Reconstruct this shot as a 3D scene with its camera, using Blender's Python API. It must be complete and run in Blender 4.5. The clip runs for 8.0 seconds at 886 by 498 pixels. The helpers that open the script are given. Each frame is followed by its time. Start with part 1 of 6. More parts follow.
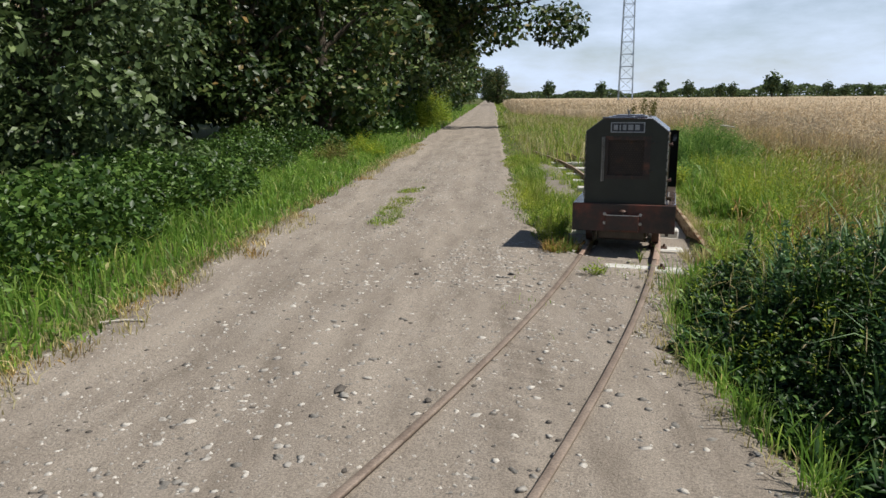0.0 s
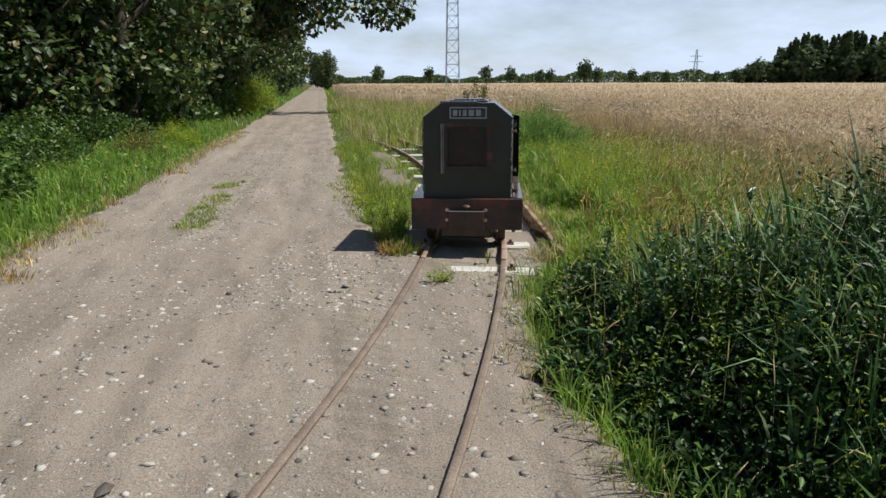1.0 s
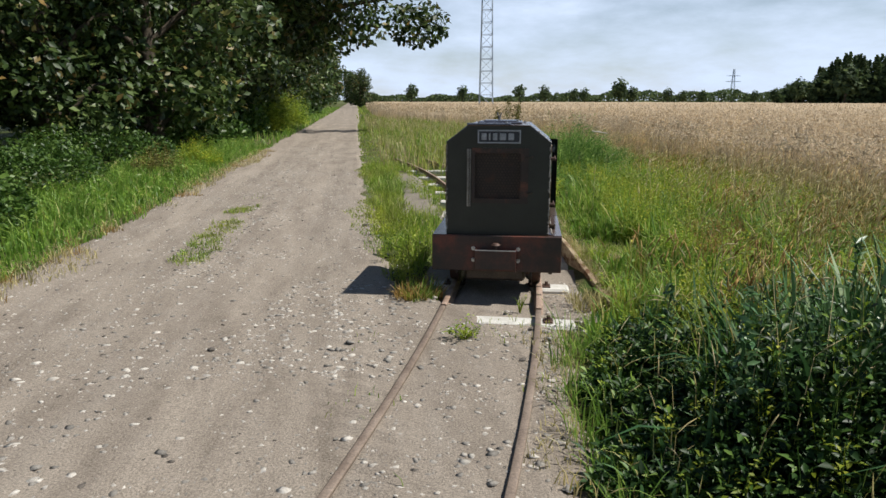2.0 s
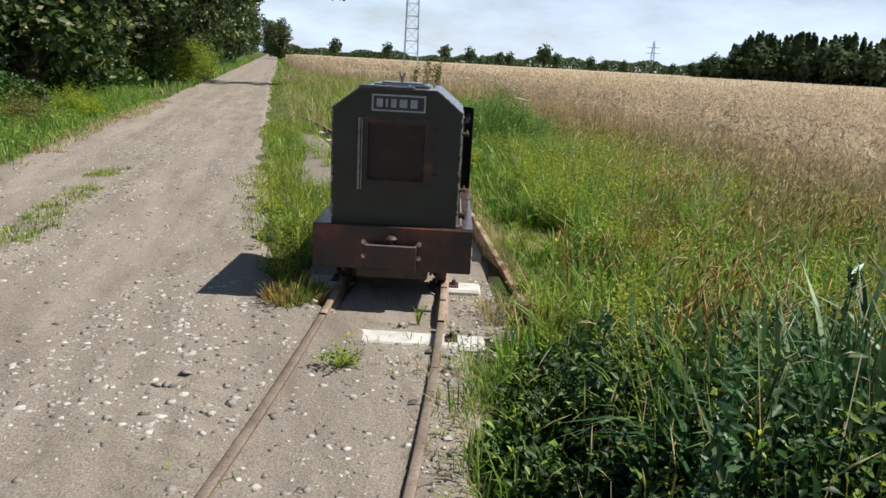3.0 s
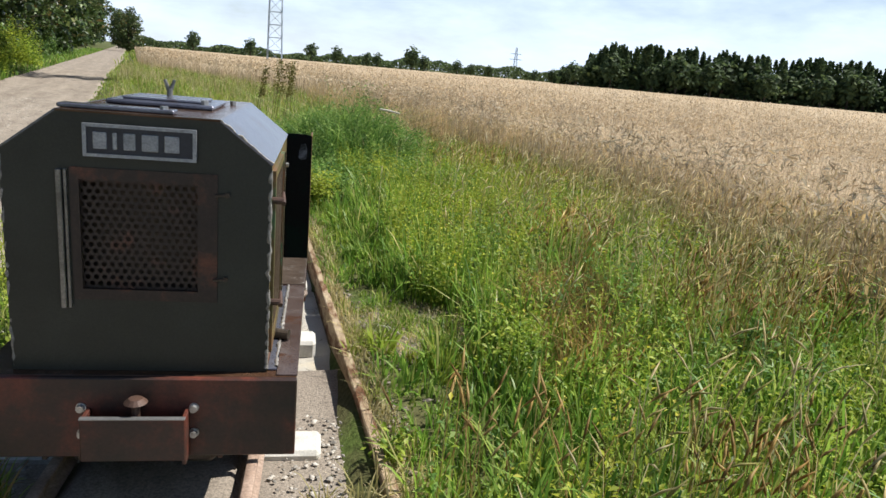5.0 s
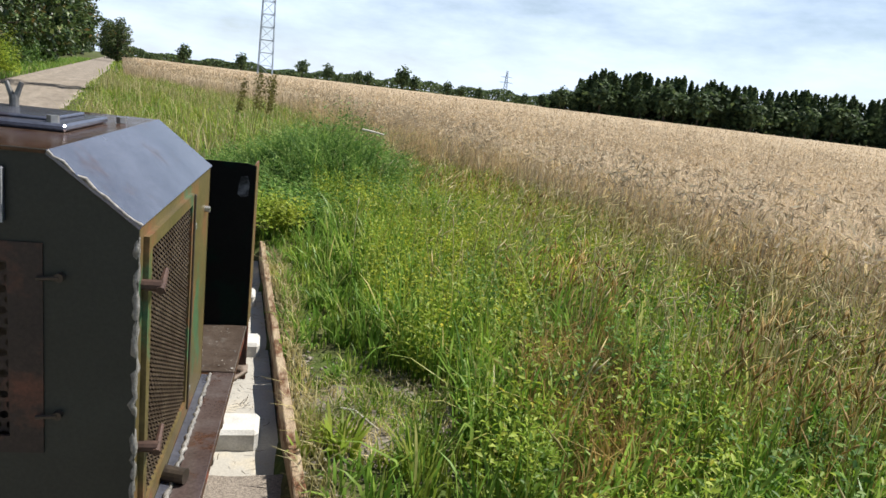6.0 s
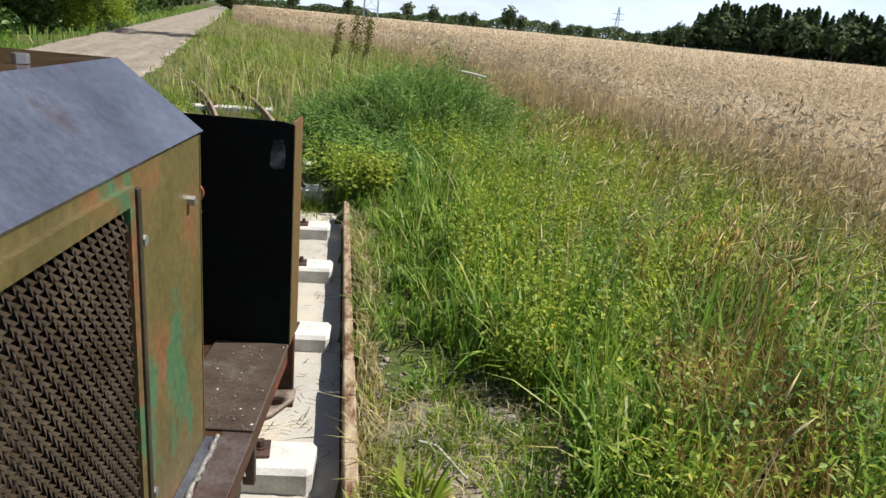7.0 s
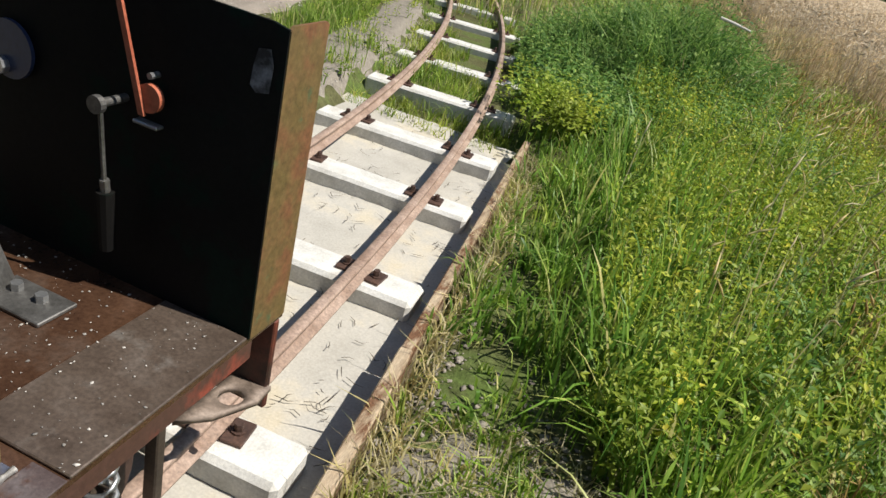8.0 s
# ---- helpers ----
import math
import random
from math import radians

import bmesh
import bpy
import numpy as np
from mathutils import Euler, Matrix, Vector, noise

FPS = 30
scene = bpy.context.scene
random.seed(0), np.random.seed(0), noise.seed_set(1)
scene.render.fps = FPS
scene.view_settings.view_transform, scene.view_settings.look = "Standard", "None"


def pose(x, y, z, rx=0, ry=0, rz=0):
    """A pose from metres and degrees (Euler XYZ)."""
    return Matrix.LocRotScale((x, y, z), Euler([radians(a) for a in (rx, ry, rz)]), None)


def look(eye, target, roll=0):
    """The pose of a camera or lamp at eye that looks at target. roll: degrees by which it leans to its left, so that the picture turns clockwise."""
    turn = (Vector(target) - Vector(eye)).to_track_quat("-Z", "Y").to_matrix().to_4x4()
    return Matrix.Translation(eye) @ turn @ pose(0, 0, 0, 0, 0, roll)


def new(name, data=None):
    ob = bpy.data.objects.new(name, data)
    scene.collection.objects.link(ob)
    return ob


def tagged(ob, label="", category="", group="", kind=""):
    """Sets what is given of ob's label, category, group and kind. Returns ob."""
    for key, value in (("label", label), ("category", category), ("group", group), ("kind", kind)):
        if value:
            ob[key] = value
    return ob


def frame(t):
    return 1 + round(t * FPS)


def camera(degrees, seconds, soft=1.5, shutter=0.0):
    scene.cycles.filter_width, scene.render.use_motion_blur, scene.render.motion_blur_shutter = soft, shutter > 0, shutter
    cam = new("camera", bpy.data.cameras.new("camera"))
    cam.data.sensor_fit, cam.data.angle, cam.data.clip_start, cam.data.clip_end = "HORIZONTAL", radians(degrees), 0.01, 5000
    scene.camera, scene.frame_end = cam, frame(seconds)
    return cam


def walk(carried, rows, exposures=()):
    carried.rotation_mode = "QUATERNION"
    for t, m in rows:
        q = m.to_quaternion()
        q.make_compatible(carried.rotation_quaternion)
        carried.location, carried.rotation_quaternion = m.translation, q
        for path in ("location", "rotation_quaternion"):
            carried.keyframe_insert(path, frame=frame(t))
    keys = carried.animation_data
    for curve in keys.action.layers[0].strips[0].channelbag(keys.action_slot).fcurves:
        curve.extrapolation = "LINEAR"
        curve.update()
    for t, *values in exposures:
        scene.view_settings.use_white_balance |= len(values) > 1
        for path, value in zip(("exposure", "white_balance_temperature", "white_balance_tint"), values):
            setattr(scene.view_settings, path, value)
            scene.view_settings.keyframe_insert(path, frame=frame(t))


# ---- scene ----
cam = camera(64.8, 8.0, soft=1.5)
PATH = [
    (0, (0.418, -6.513, 1.422), (-0.185, -4.654, 0.998), -0.5),
    (0.5, (0.373, -6.131, 1.42), (-0.069, -4.233, 0.97), 3.0),
    (0.8, (0.307, -5.815, 1.392), (0.075, -3.878, 0.951), 1.7),
    (1, (0.272, -5.668, 1.392), (0.125, -3.728, 0.925), -0.2),
    (1.2, (0.247, -5.502, 1.402), (0.124, -3.57, 0.901), 1.5),
    (2.3, (0.261, -4.584, 1.392), (0.005, -2.641, 0.994), -0.4),
    (2.5, (0.3, -4.382, 1.399), (0.194, -2.436, 0.951), 0.2),
    (3, (0.347, -3.872, 1.388), (0.34, -1.941, 0.867), 3.2),
    (3.5, (0.391, -3.435, 1.39), (0.51, -1.519, 0.83), 3.5),
    (4, (0.43, -2.926, 1.416), (0.579, -1.004, 0.884), 4.5),
    (4.5, (0.516, -2.472, 1.431), (0.835, -0.562, 0.929), 6.9),
    (4.7, (0.519, -2.286, 1.416), (0.88, -0.383, 0.917), 5.1),
    (5.8, (0.647, -1.344, 1.406), (1.025, 0.567, 0.954), 6.0),
    (6, (0.677, -1.185, 1.39), (1.073, 0.727, 0.956), 6.9),
    (6.5, (0.73, -0.814, 1.377), (1.007, 1.1, 0.864), 9.0),
    (7, (0.788, -0.382, 1.336), (0.904, 1.517, 0.72), 5.5),
    (7.5, (0.873, -0.016, 1.323), (1.138, 1.816, 0.565), 7.9),
    (7.8, (1.016, 0.197, 1.311), (0.802, 2.003, 0.479), 11.0),
    (8, (1.08, 0.387, 1.321), (0.641, 2.113, 0.41), 15.3),
]
walk(cam, [(t, look(e, g, r)) for t, e, g, r in PATH],
     [(0.0, 0.05), (1.2, 0.04), (2.5, 0.16), (3.3, 0.30), (4.0, 0.45), (4.7, 0.49), (6.0, 0.46), (7.0, 0.44), (7.5, 0.47), (8.0, 0.42)])
SUN = Vector((0.73, 0.10, 1.06)).normalized()
world = bpy.data.worlds.new("sky")
scene.world = world
world.use_nodes = True
wn, wl = world.node_tree.nodes, world.node_tree.links
wn.clear()
sky = wn.new("ShaderNodeTexSky")
sky.sky_type = 'NISHITA'
sky.sun_disc = False
sky.sun_elevation = math.asin(SUN.z)
sky.sun_rotation = math.atan2(SUN.x, SUN.y)
sky.air_density, sky.dust_density = 1.0, 0.3
tc = wn.new("ShaderNodeTexCoord")
mp = wn.new("ShaderNodeMapping")
mp.inputs["Scale"].default_value = (2.2, 2.2, 7.0)
cl = wn.new("ShaderNodeTexNoise")
cl.inputs["Scale"].default_value, cl.inputs["Detail"].default_value, cl.inputs["Roughness"].default_value = 1.6, 9, 0.6
rp = wn.new("ShaderNodeValToRGB")
rp.color_ramp.elements[0].position, rp.color_ramp.elements[1].position = 0.38, 0.76
mixc = wn.new("ShaderNodeMix")
mixc.data_type = 'RGBA'
mixc.inputs[7].default_value = (9.8, 11.6, 14.6, 1)
bg = wn.new("ShaderNodeBackground")
bg.inputs["Strength"].default_value = 0.069
wo = wn.new("ShaderNodeOutputWorld")
wl.new(tc.outputs["Generated"], mp.inputs["Vector"])
wl.new(mp.outputs["Vector"], cl.inputs["Vector"])
sep = wn.new("ShaderNodeSeparateXYZ")
wl.new(tc.outputs["Generated"], sep.inputs["Vector"])
low = wn.new("ShaderNodeMapRange")
low.inputs["From Min"].default_value, low.inputs["From Max"].default_value = 0.0, 0.45
low.inputs["To Min"].default_value, low.inputs["To Max"].default_value = 0.19, -0.20
wl.new(sep.outputs["Z"], low.inputs["Value"])
thick = wn.new("ShaderNodeMath")
thick.operation = 'ADD'
wl.new(cl.outputs["Fac"], thick.inputs[0])
wl.new(low.outputs["Result"], thick.inputs[1])
wl.new(thick.outputs["Value"], rp.inputs["Fac"])
wl.new(rp.outputs["Color"], mixc.inputs[0])
wl.new(sky.outputs["Color"], mixc.inputs[6])
wl.new(mixc.outputs[2], bg.inputs["Color"])
wl.new(bg.outputs["Background"], wo.inputs["Surface"])
sun_data = bpy.data.lights.new("sun", 'SUN')
sun_data.energy, sun_data.angle, sun_data.color = 5.0, radians(0.53), (1.0, 0.965, 0.90)
sun = new("sun", sun_data)
sun.matrix_world = look(SUN * 50, (0, 0, 0))

# ---- materials ----


def nodes_of(name):
    m = bpy.data.materials.new(name)
    m.use_nodes = True
    n, l = m.node_tree.nodes, m.node_tree.links
    return m, n, l, n["Principled BSDF"]


def ramp_node(n, stops):
    r = n.new("ShaderNodeValToRGB")
    e = r.color_ramp.elements
    while len(e) < len(stops):
        e.new(0.5)
    for i, (p, c) in enumerate(stops):
        e[i].position, e[i].color = p, (*c, 1)
    return r


def noise_node(n, l, scale, detail=5, rough=0.6, stretch=None, turn=0.0):
    t = n.new("ShaderNodeTexCoord")
    x = n.new("ShaderNodeTexNoise")
    x.inputs["Scale"].default_value, x.inputs["Detail"].default_value, x.inputs["Roughness"].default_value = scale, detail, rough
    if stretch:
        m = n.new("ShaderNodeMapping")
        m.vector_type = 'TEXTURE'
        m.inputs["Scale"].default_value = [1 / k for k in stretch]
        m.inputs["Rotation"].default_value = (0, 0, radians(turn))
        l.new(t.outputs["Object"], m.inputs["Vector"])
        l.new(m.outputs["Vector"], x.inputs["Vector"])
    else:
        l.new(t.outputs["Object"], x.inputs["Vector"])
    return x


def surface(name, stops, scale=4.0, fine=60.0, fine_amount=0.35, rough=0.8, metal=0.0, bump=0.3, bump_dist=0.004,
            stretch=None, broad_stretch=None, patches=None, patch_scale=9.0, patch_at=(0.5, 0.56), rough_var=0.0, island=0.0, spec=0.5, patch_stretch=None, turn=0.0):
    """A worn surface: broad colour change, fine grain, optional patches of another colour, and relief."""
    m, n, l, p = nodes_of(name)
    broad = noise_node(n, l, scale, 6, 0.62, broad_stretch or stretch, turn)
    grain = noise_node(n, l, fine, 4, 0.7, stretch)
    col = ramp_node(n, stops)
    l.new(broad.outputs["Fac"], col.inputs["Fac"])
    out = col.outputs["Color"]
    if patches:
        pn = noise_node(n, l, patch_scale, 7, 0.65, patch_stretch, turn)
        pr = ramp_node(n, [(patch_at[0], (0, 0, 0)), (patch_at[1], (1, 1, 1))])
        l.new(pn.outputs["Fac"], pr.inputs["Fac"])
        mx = n.new("ShaderNodeMix")
        mx.data_type = 'RGBA'
        mx.inputs[7].default_value = (*patches, 1)
        l.new(pr.outputs["Color"], mx.inputs[0])
        l.new(out, mx.inputs[6])
        out = mx.outputs[2]
    lo, hi = 1 - fine_amount, 1 + fine_amount
    g = ramp_node(n, [(0.3, (lo,) * 3), (0.7, (hi,) * 3)])
    l.new(grain.outputs["Fac"], g.inputs["Fac"])
    mul = n.new("ShaderNodeMix")
    mul.data_type, mul.blend_type = 'RGBA', 'MULTIPLY'
    mul.inputs[0].default_value = 1.0
    l.new(out, mul.inputs[6])
    l.new(g.outputs["Color"], mul.inputs[7])
    out = mul.outputs[2]
    if island:
        geo = n.new("ShaderNodeNewGeometry")
        ir = ramp_node(n, [(0.0, (1 - island,) * 3), (1.0, (1 + island,) * 3)])
        l.new(geo.outputs["Random Per Island"], ir.inputs["Fac"])
        m2 = n.new("ShaderNodeMix")
        m2.data_type, m2.blend_type = 'RGBA', 'MULTIPLY'
        m2.inputs[0].default_value = 1.0
        l.new(out, m2.inputs[6])
        l.new(ir.outputs["Color"], m2.inputs[7])
        out = m2.outputs[2]
    l.new(out, p.inputs["Base Color"])
    p.inputs["Roughness"].default_value, p.inputs["Metallic"].default_value = rough, metal
    p.inputs["Specular IOR Level"].default_value = spec
    if rough_var:
        rr = n.new("ShaderNodeMapRange")
        rr.inputs["To Min"].default_value, rr.inputs["To Max"].default_value = max(0.05, rough - rough_var), min(1, rough + rough_var)
        l.new(broad.outputs["Fac"], rr.inputs["Value"])
        l.new(rr.outputs["Result"], p.inputs["Roughness"])
    if bump:
        b = n.new("ShaderNodeBump")
        b.inputs["Strength"].default_value, b.inputs["Distance"].default_value = bump, bump_dist
        l.new(grain.outputs["Fac"], b.inputs["Height"])
        l.new(b.outputs["Normal"], p.inputs["Normal"])
    return m


def foliage(name, stops, rough=0.5, through_light=0.35, patch=None, patch_scale=0.8, clump=3.5, gloss=0.3):
    """Leaves and blades: each its own tint, thin enough to let some light through."""
    m, n, l, p = nodes_of(name)
    geo = n.new("ShaderNodeNewGeometry")
    col = ramp_node(n, stops)
    l.new(geo.outputs["Random Per Island"], col.inputs["Fac"])
    out = col.outputs["Color"]
    if patch:
        pn = noise_node(n, l, patch_scale, 4, 0.6)
        pr = ramp_node(n, [(0.44, (0, 0, 0)), (0.60, (0.5,) * 3)])
        l.new(pn.outputs["Fac"], pr.inputs["Fac"])
        mx = n.new("ShaderNodeMix")
        mx.data_type = 'RGBA'
        mx.inputs[7].default_value = (*patch, 1)
        l.new(pr.outputs["Color"], mx.inputs[0])
        l.new(out, mx.inputs[6])
        out = mx.outputs[2]
    cn = noise_node(n, l, clump, 3, 0.55)
    cr = ramp_node(n, [(0.30, (0.58, 0.62, 0.62)), (0.5, (1, 1, 1)), (0.70, (1.38, 1.30, 1.12))])
    l.new(cn.outputs["Fac"], cr.inputs["Fac"])
    cm = n.new("ShaderNodeMix")
    cm.data_type, cm.blend_type = 'RGBA', 'MULTIPLY'
    cm.inputs[0].default_value = 1.0
    l.new(out, cm.inputs[6])
    l.new(cr.outputs["Color"], cm.inputs[7])
    out = cm.outputs[2]
    l.new(out, p.inputs["Base Color"])
    p.inputs["Roughness"].default_value = rough
    p.inputs["Specular IOR Level"].default_value = gloss
    tr = n.new("ShaderNodeBsdfTranslucent")
    l.new(out, tr.inputs["Color"])
    ms = n.new("ShaderNodeMixShader")
    ms.inputs[0].default_value = through_light
    l.new(p.outputs["BSDF"], ms.inputs[1])
    l.new(tr.outputs["BSDF"], ms.inputs[2])
    l.new(ms.outputs["Shader"], n["Material Output"].inputs["Surface"])
    return m


DIRT = surface("sandy_dirt", [(0.28, (0.195, 0.163, 0.130)), (0.5, (0.252, 0.213, 0.173)), (0.72, (0.305, 0.265, 0.220))], 3.4, 95, 0.42, 0.95,
               bump=0.7, bump_dist=0.011, patches=(0.325, 0.278, 0.226), patch_scale=1.6, patch_at=(0.44, 0.64), patch_stretch=(1.7, 0.30, 1), broad_stretch=(1.3, 0.35, 1), spec=0.2, turn=13.5)
SOIL = surface("field_soil", [(0.3, (0.075, 0.075, 0.03)), (0.7, (0.13, 0.125, 0.06))], 0.8, 30, 0.4, 0.95, bump=0.6, bump_dist=0.02,
               patches=(0.085, 0.12, 0.03), patch_scale=1.6, patch_at=(0.45, 0.6), spec=0.1)
SAND = surface("pale_sand", [(0.3, (0.37, 0.345, 0.295)), (0.7, (0.50, 0.47, 0.41))], 3.0, 110, 0.14, 0.95, bump=0.35, bump_dist=0.003, spec=0.2,
               patches=(0.50, 0.44, 0.33), patch_scale=3, patch_at=(0.52, 0.66))
CONCRETE = surface("pale_concrete", [(0.3, (0.44, 0.42, 0.37)), (0.55, (0.60, 0.58, 0.53)), (0.75, (0.69, 0.67, 0.62))], 7, 120, 0.18, 0.9, bump=0.45, bump_dist=0.004, spec=0.3,
                   patches=(0.46, 0.42, 0.36), patch_scale=5, patch_at=(0.56, 0.70))
RAIL = surface("rusty_rail_steel", [(0.3, (0.24, 0.155, 0.11)), (0.7, (0.44, 0.325, 0.255))], 9, 90, 0.35, 0.7, 0.2, 0.4, 0.002)
RAILDUST = surface("dusty_rail_steel", [(0.3, (0.17, 0.125, 0.095)), (0.7, (0.30, 0.235, 0.185))], 5, 80, 0.3, 0.65, 0.25, 0.4, 0.002)
RUST = surface("rust_brown_steel", [(0.3, (0.045, 0.026, 0.02)), (0.55, (0.085, 0.047, 0.034)), (0.8, (0.15, 0.075, 0.045))], 7, 110, 0.35, 0.6, 0.25, 0.3, 0.0015, rough_var=0.15)
BEAM = surface("red_brown_beam_paint", [(0.36, (0.016, 0.013, 0.011)), (0.48, (0.042, 0.020, 0.015)), (0.60, (0.135, 0.034, 0.02))], 3, 90, 0.3, 0.5, 0.0, 0.25, 0.001, rough_var=0.12)
REDPAINT = surface("red_oxide_paint", [(0.5, (0.075, 0.036, 0.026)), (0.62, (0.32, 0.06, 0.035))], 5, 90, 0.3, 0.5, 0.0, 0.2, 0.001)
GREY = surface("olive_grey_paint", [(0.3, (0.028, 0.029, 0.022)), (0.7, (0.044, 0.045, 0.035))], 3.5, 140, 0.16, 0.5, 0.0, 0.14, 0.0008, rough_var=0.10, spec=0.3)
# bluish, lightened base: part of the sky's reflection is painted into the colour
SHEEN = surface("grey_paint_with_sky_sheen", [(0.3, (0.13, 0.135, 0.17)), (0.7, (0.22, 0.23, 0.28))], 5, 60, 0.22, 0.24, 0.6, 0.10, 0.0006,
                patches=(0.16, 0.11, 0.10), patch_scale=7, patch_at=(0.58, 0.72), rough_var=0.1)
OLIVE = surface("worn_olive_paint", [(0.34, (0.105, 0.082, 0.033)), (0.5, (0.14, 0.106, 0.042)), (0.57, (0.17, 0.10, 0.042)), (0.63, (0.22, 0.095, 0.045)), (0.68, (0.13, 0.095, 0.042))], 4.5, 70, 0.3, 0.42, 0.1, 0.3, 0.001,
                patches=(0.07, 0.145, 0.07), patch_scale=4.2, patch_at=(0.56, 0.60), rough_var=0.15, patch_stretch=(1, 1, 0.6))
BLACK = surface("black_paint", [(0.3, (0.004, 0.004, 0.004)), (0.7, (0.009, 0.008, 0.007))], 3, 90, 0.25, 0.7, 0.0, 0.12, 0.0008, patches=(0.003, 0.010, 0.007), patch_scale=4, rough_var=0.1, spec=0.12)
DECK = surface("worn_deck_plate", [(0.3, (0.062, 0.031, 0.019)), (0.55, (0.105, 0.054, 0.031)), (0.8, (0.15, 0.085, 0.055))], 8, 120, 0.3, 0.22, 0.38, 0.15, 0.001,
               patches=(0.12, 0.085, 0.065), patch_scale=4, patch_at=(0.5, 0.66), rough_var=0.15)
# glossier deck, its brown greyed and lightened to carry the reflected sky
SHINYDECK = surface("sky_paled_deck_plate", [(0.3, (0.085, 0.055, 0.045)), (0.55, (0.13, 0.095, 0.085)), (0.8, (0.20, 0.17, 0.16))], 8, 120, 0.25, 0.16, 0.35, 0.05, 0.0005,
                    patches=(0.11, 0.055, 0.035), patch_scale=9, patch_at=(0.54, 0.62), rough_var=0.06, spec=0.8)
STEP = surface("worn_grey_brown_plate", [(0.3, (0.095, 0.067, 0.05)), (0.55, (0.145, 0.108, 0.083)), (0.8, (0.21, 0.17, 0.14))], 9, 120, 0.3, 0.32, 0.45, 0.25, 0.001,
               patches=(0.24, 0.21, 0.18), patch_scale=12, patch_at=(0.58, 0.72), rough_var=0.15)
STEEL = surface("grey_bare_steel", [(0.3, (0.33, 0.33, 0.33)), (0.7, (0.5, 0.5, 0.49))], 12, 120, 0.2, 0.4, 0.8, 0.15, 0.0006)
DULLSTEEL = surface("dull_grey_steel", [(0.3, (0.12, 0.115, 0.105)), (0.7, (0.26, 0.25, 0.235))], 14, 120, 0.3, 0.42, 0.7, 0.2, 0.0008)
DARKSTEEL = surface("oily_dark_steel", [(0.3, (0.05, 0.04, 0.032)), (0.7, (0.10, 0.075, 0.055))], 10, 120, 0.3, 0.5, 0.5, 0.2, 0.001)
MESH = surface("brown_mesh_steel", [(0.3, (0.09, 0.06, 0.04)), (0.7, (0.20, 0.15, 0.105))], 14, 120, 0.3, 0.55, 0.3, 0.2, 0.001)
GRILLE = surface("dark_rusty_sheet", [(0.3, (0.028, 0.02, 0.016)), (0.55, (0.042, 0.028, 0.022)), (0.72, (0.13, 0.05, 0.03))], 11, 120, 0.3, 0.6, 0.2, 0.2, 0.001)
WELD = surface("grey_weld_bead", [(0.3, (0.15, 0.14, 0.125)), (0.7, (0.33, 0.31, 0.28))], 30, 120, 0.35, 0.6, 0.3, 0.6, 0.003)
LEVER = surface("orange_red_paint", [(0.3, (0.30, 0.07, 0.035)), (0.7, (0.42, 0.13, 0.07))], 12, 120, 0.25, 0.5, 0.0, 0.15, 0.001)
FLANGE = surface("rusted_olive_flange", [(0.3, (0.13, 0.095, 0.035)), (0.5, (0.17, 0.105, 0.042)), (0.62, (0.20, 0.085, 0.04)), (0.75, (0.12, 0.095, 0.042))], 9, 80, 0.35, 0.5, 0.15, 0.3, 0.001,
                 patches=(0.10, 0.13, 0.06), patch_scale=14, patch_at=(0.60, 0.68), rough_var=0.12)
BLUECAP = surface("dark_blue_paint", [(0.3, (0.012, 0.020, 0.05)), (0.7, (0.025, 0.038, 0.09))], 9, 100, 0.2, 0.45, 0, 0.1, 0.0006)
PALEPAINT = surface("faint_grey_paint", [(0.42, (0.012, 0.012, 0.013)), (0.55, (0.10, 0.10, 0.11)), (0.7, (0.22, 0.22, 0.24))], 26, 120, 0.3, 0.6, 0.0, 0.1, 0.0006)
PLATE = surface("dark_blue_enamel", [(0.3, (0.015, 0.017, 0.024)), (0.7, (0.03, 0.033, 0.045))], 9, 100, 0.25, 0.5, 0, 0.1, 0.0006)
LETTER = surface("cast_grey_metal", [(0.3, (0.22, 0.23, 0.24)), (0.7, (0.38, 0.39, 0.41))], 20, 150, 0.3, 0.5, 0.3, 0.3, 0.001)
BOARD = surface("weathered_board", [(0.3, (0.24, 0.165, 0.10)), (0.7, (0.48, 0.38, 0.26))], 5, 60, 0.35, 0.85, 0, 0.5, 0.004, stretch=(9, 0.7, 9), spec=0.2,
                patches=(0.15, 0.075, 0.04), patch_scale=6, patch_at=(0.48, 0.58), patch_stretch=(3, 0.8, 3))
STONE = surface("mixed_gravel", [(0.3, (0.28, 0.255, 0.22)), (0.7, (0.43, 0.40, 0.355))], 30, 150, 0.25, 0.9, 0, 0.3, 0.002, island=0.55, spec=0.3)
DARKSTONE = surface("dark_stone", [(0.3, (0.07, 0.06, 0.05)), (0.7, (0.14, 0.12, 0.10))], 25, 150, 0.25, 0.85, 0, 0.3, 0.002)
EARTH = surface("grey_clods", [(0.3, (0.15, 0.13, 0.105)), (0.7, (0.27, 0.24, 0.195))], 30, 150, 0.25, 0.95, 0, 0.3, 0.002, island=0.4, spec=0.1)
BARK = surface("bark", [(0.3, (0.05, 0.04, 0.03)), (0.7, (0.12, 0.10, 0.075))], 6, 40, 0.4, 0.95, 0, 0.7, 0.02, stretch=(3, 3, 0.7), spec=0.1)
STICK = surface("bleached_wood", [(0.3, (0.45, 0.40, 0.33)), (0.7, (0.62, 0.58, 0.5))], 12, 80, 0.25, 0.85)
GALV = surface("galvanised_lattice", [(0.3, (0.24, 0.30, 0.38)), (0.7, (0.33, 0.39, 0.46))], 0.4, 5, 0.15, 0.6, 0.3, 0)
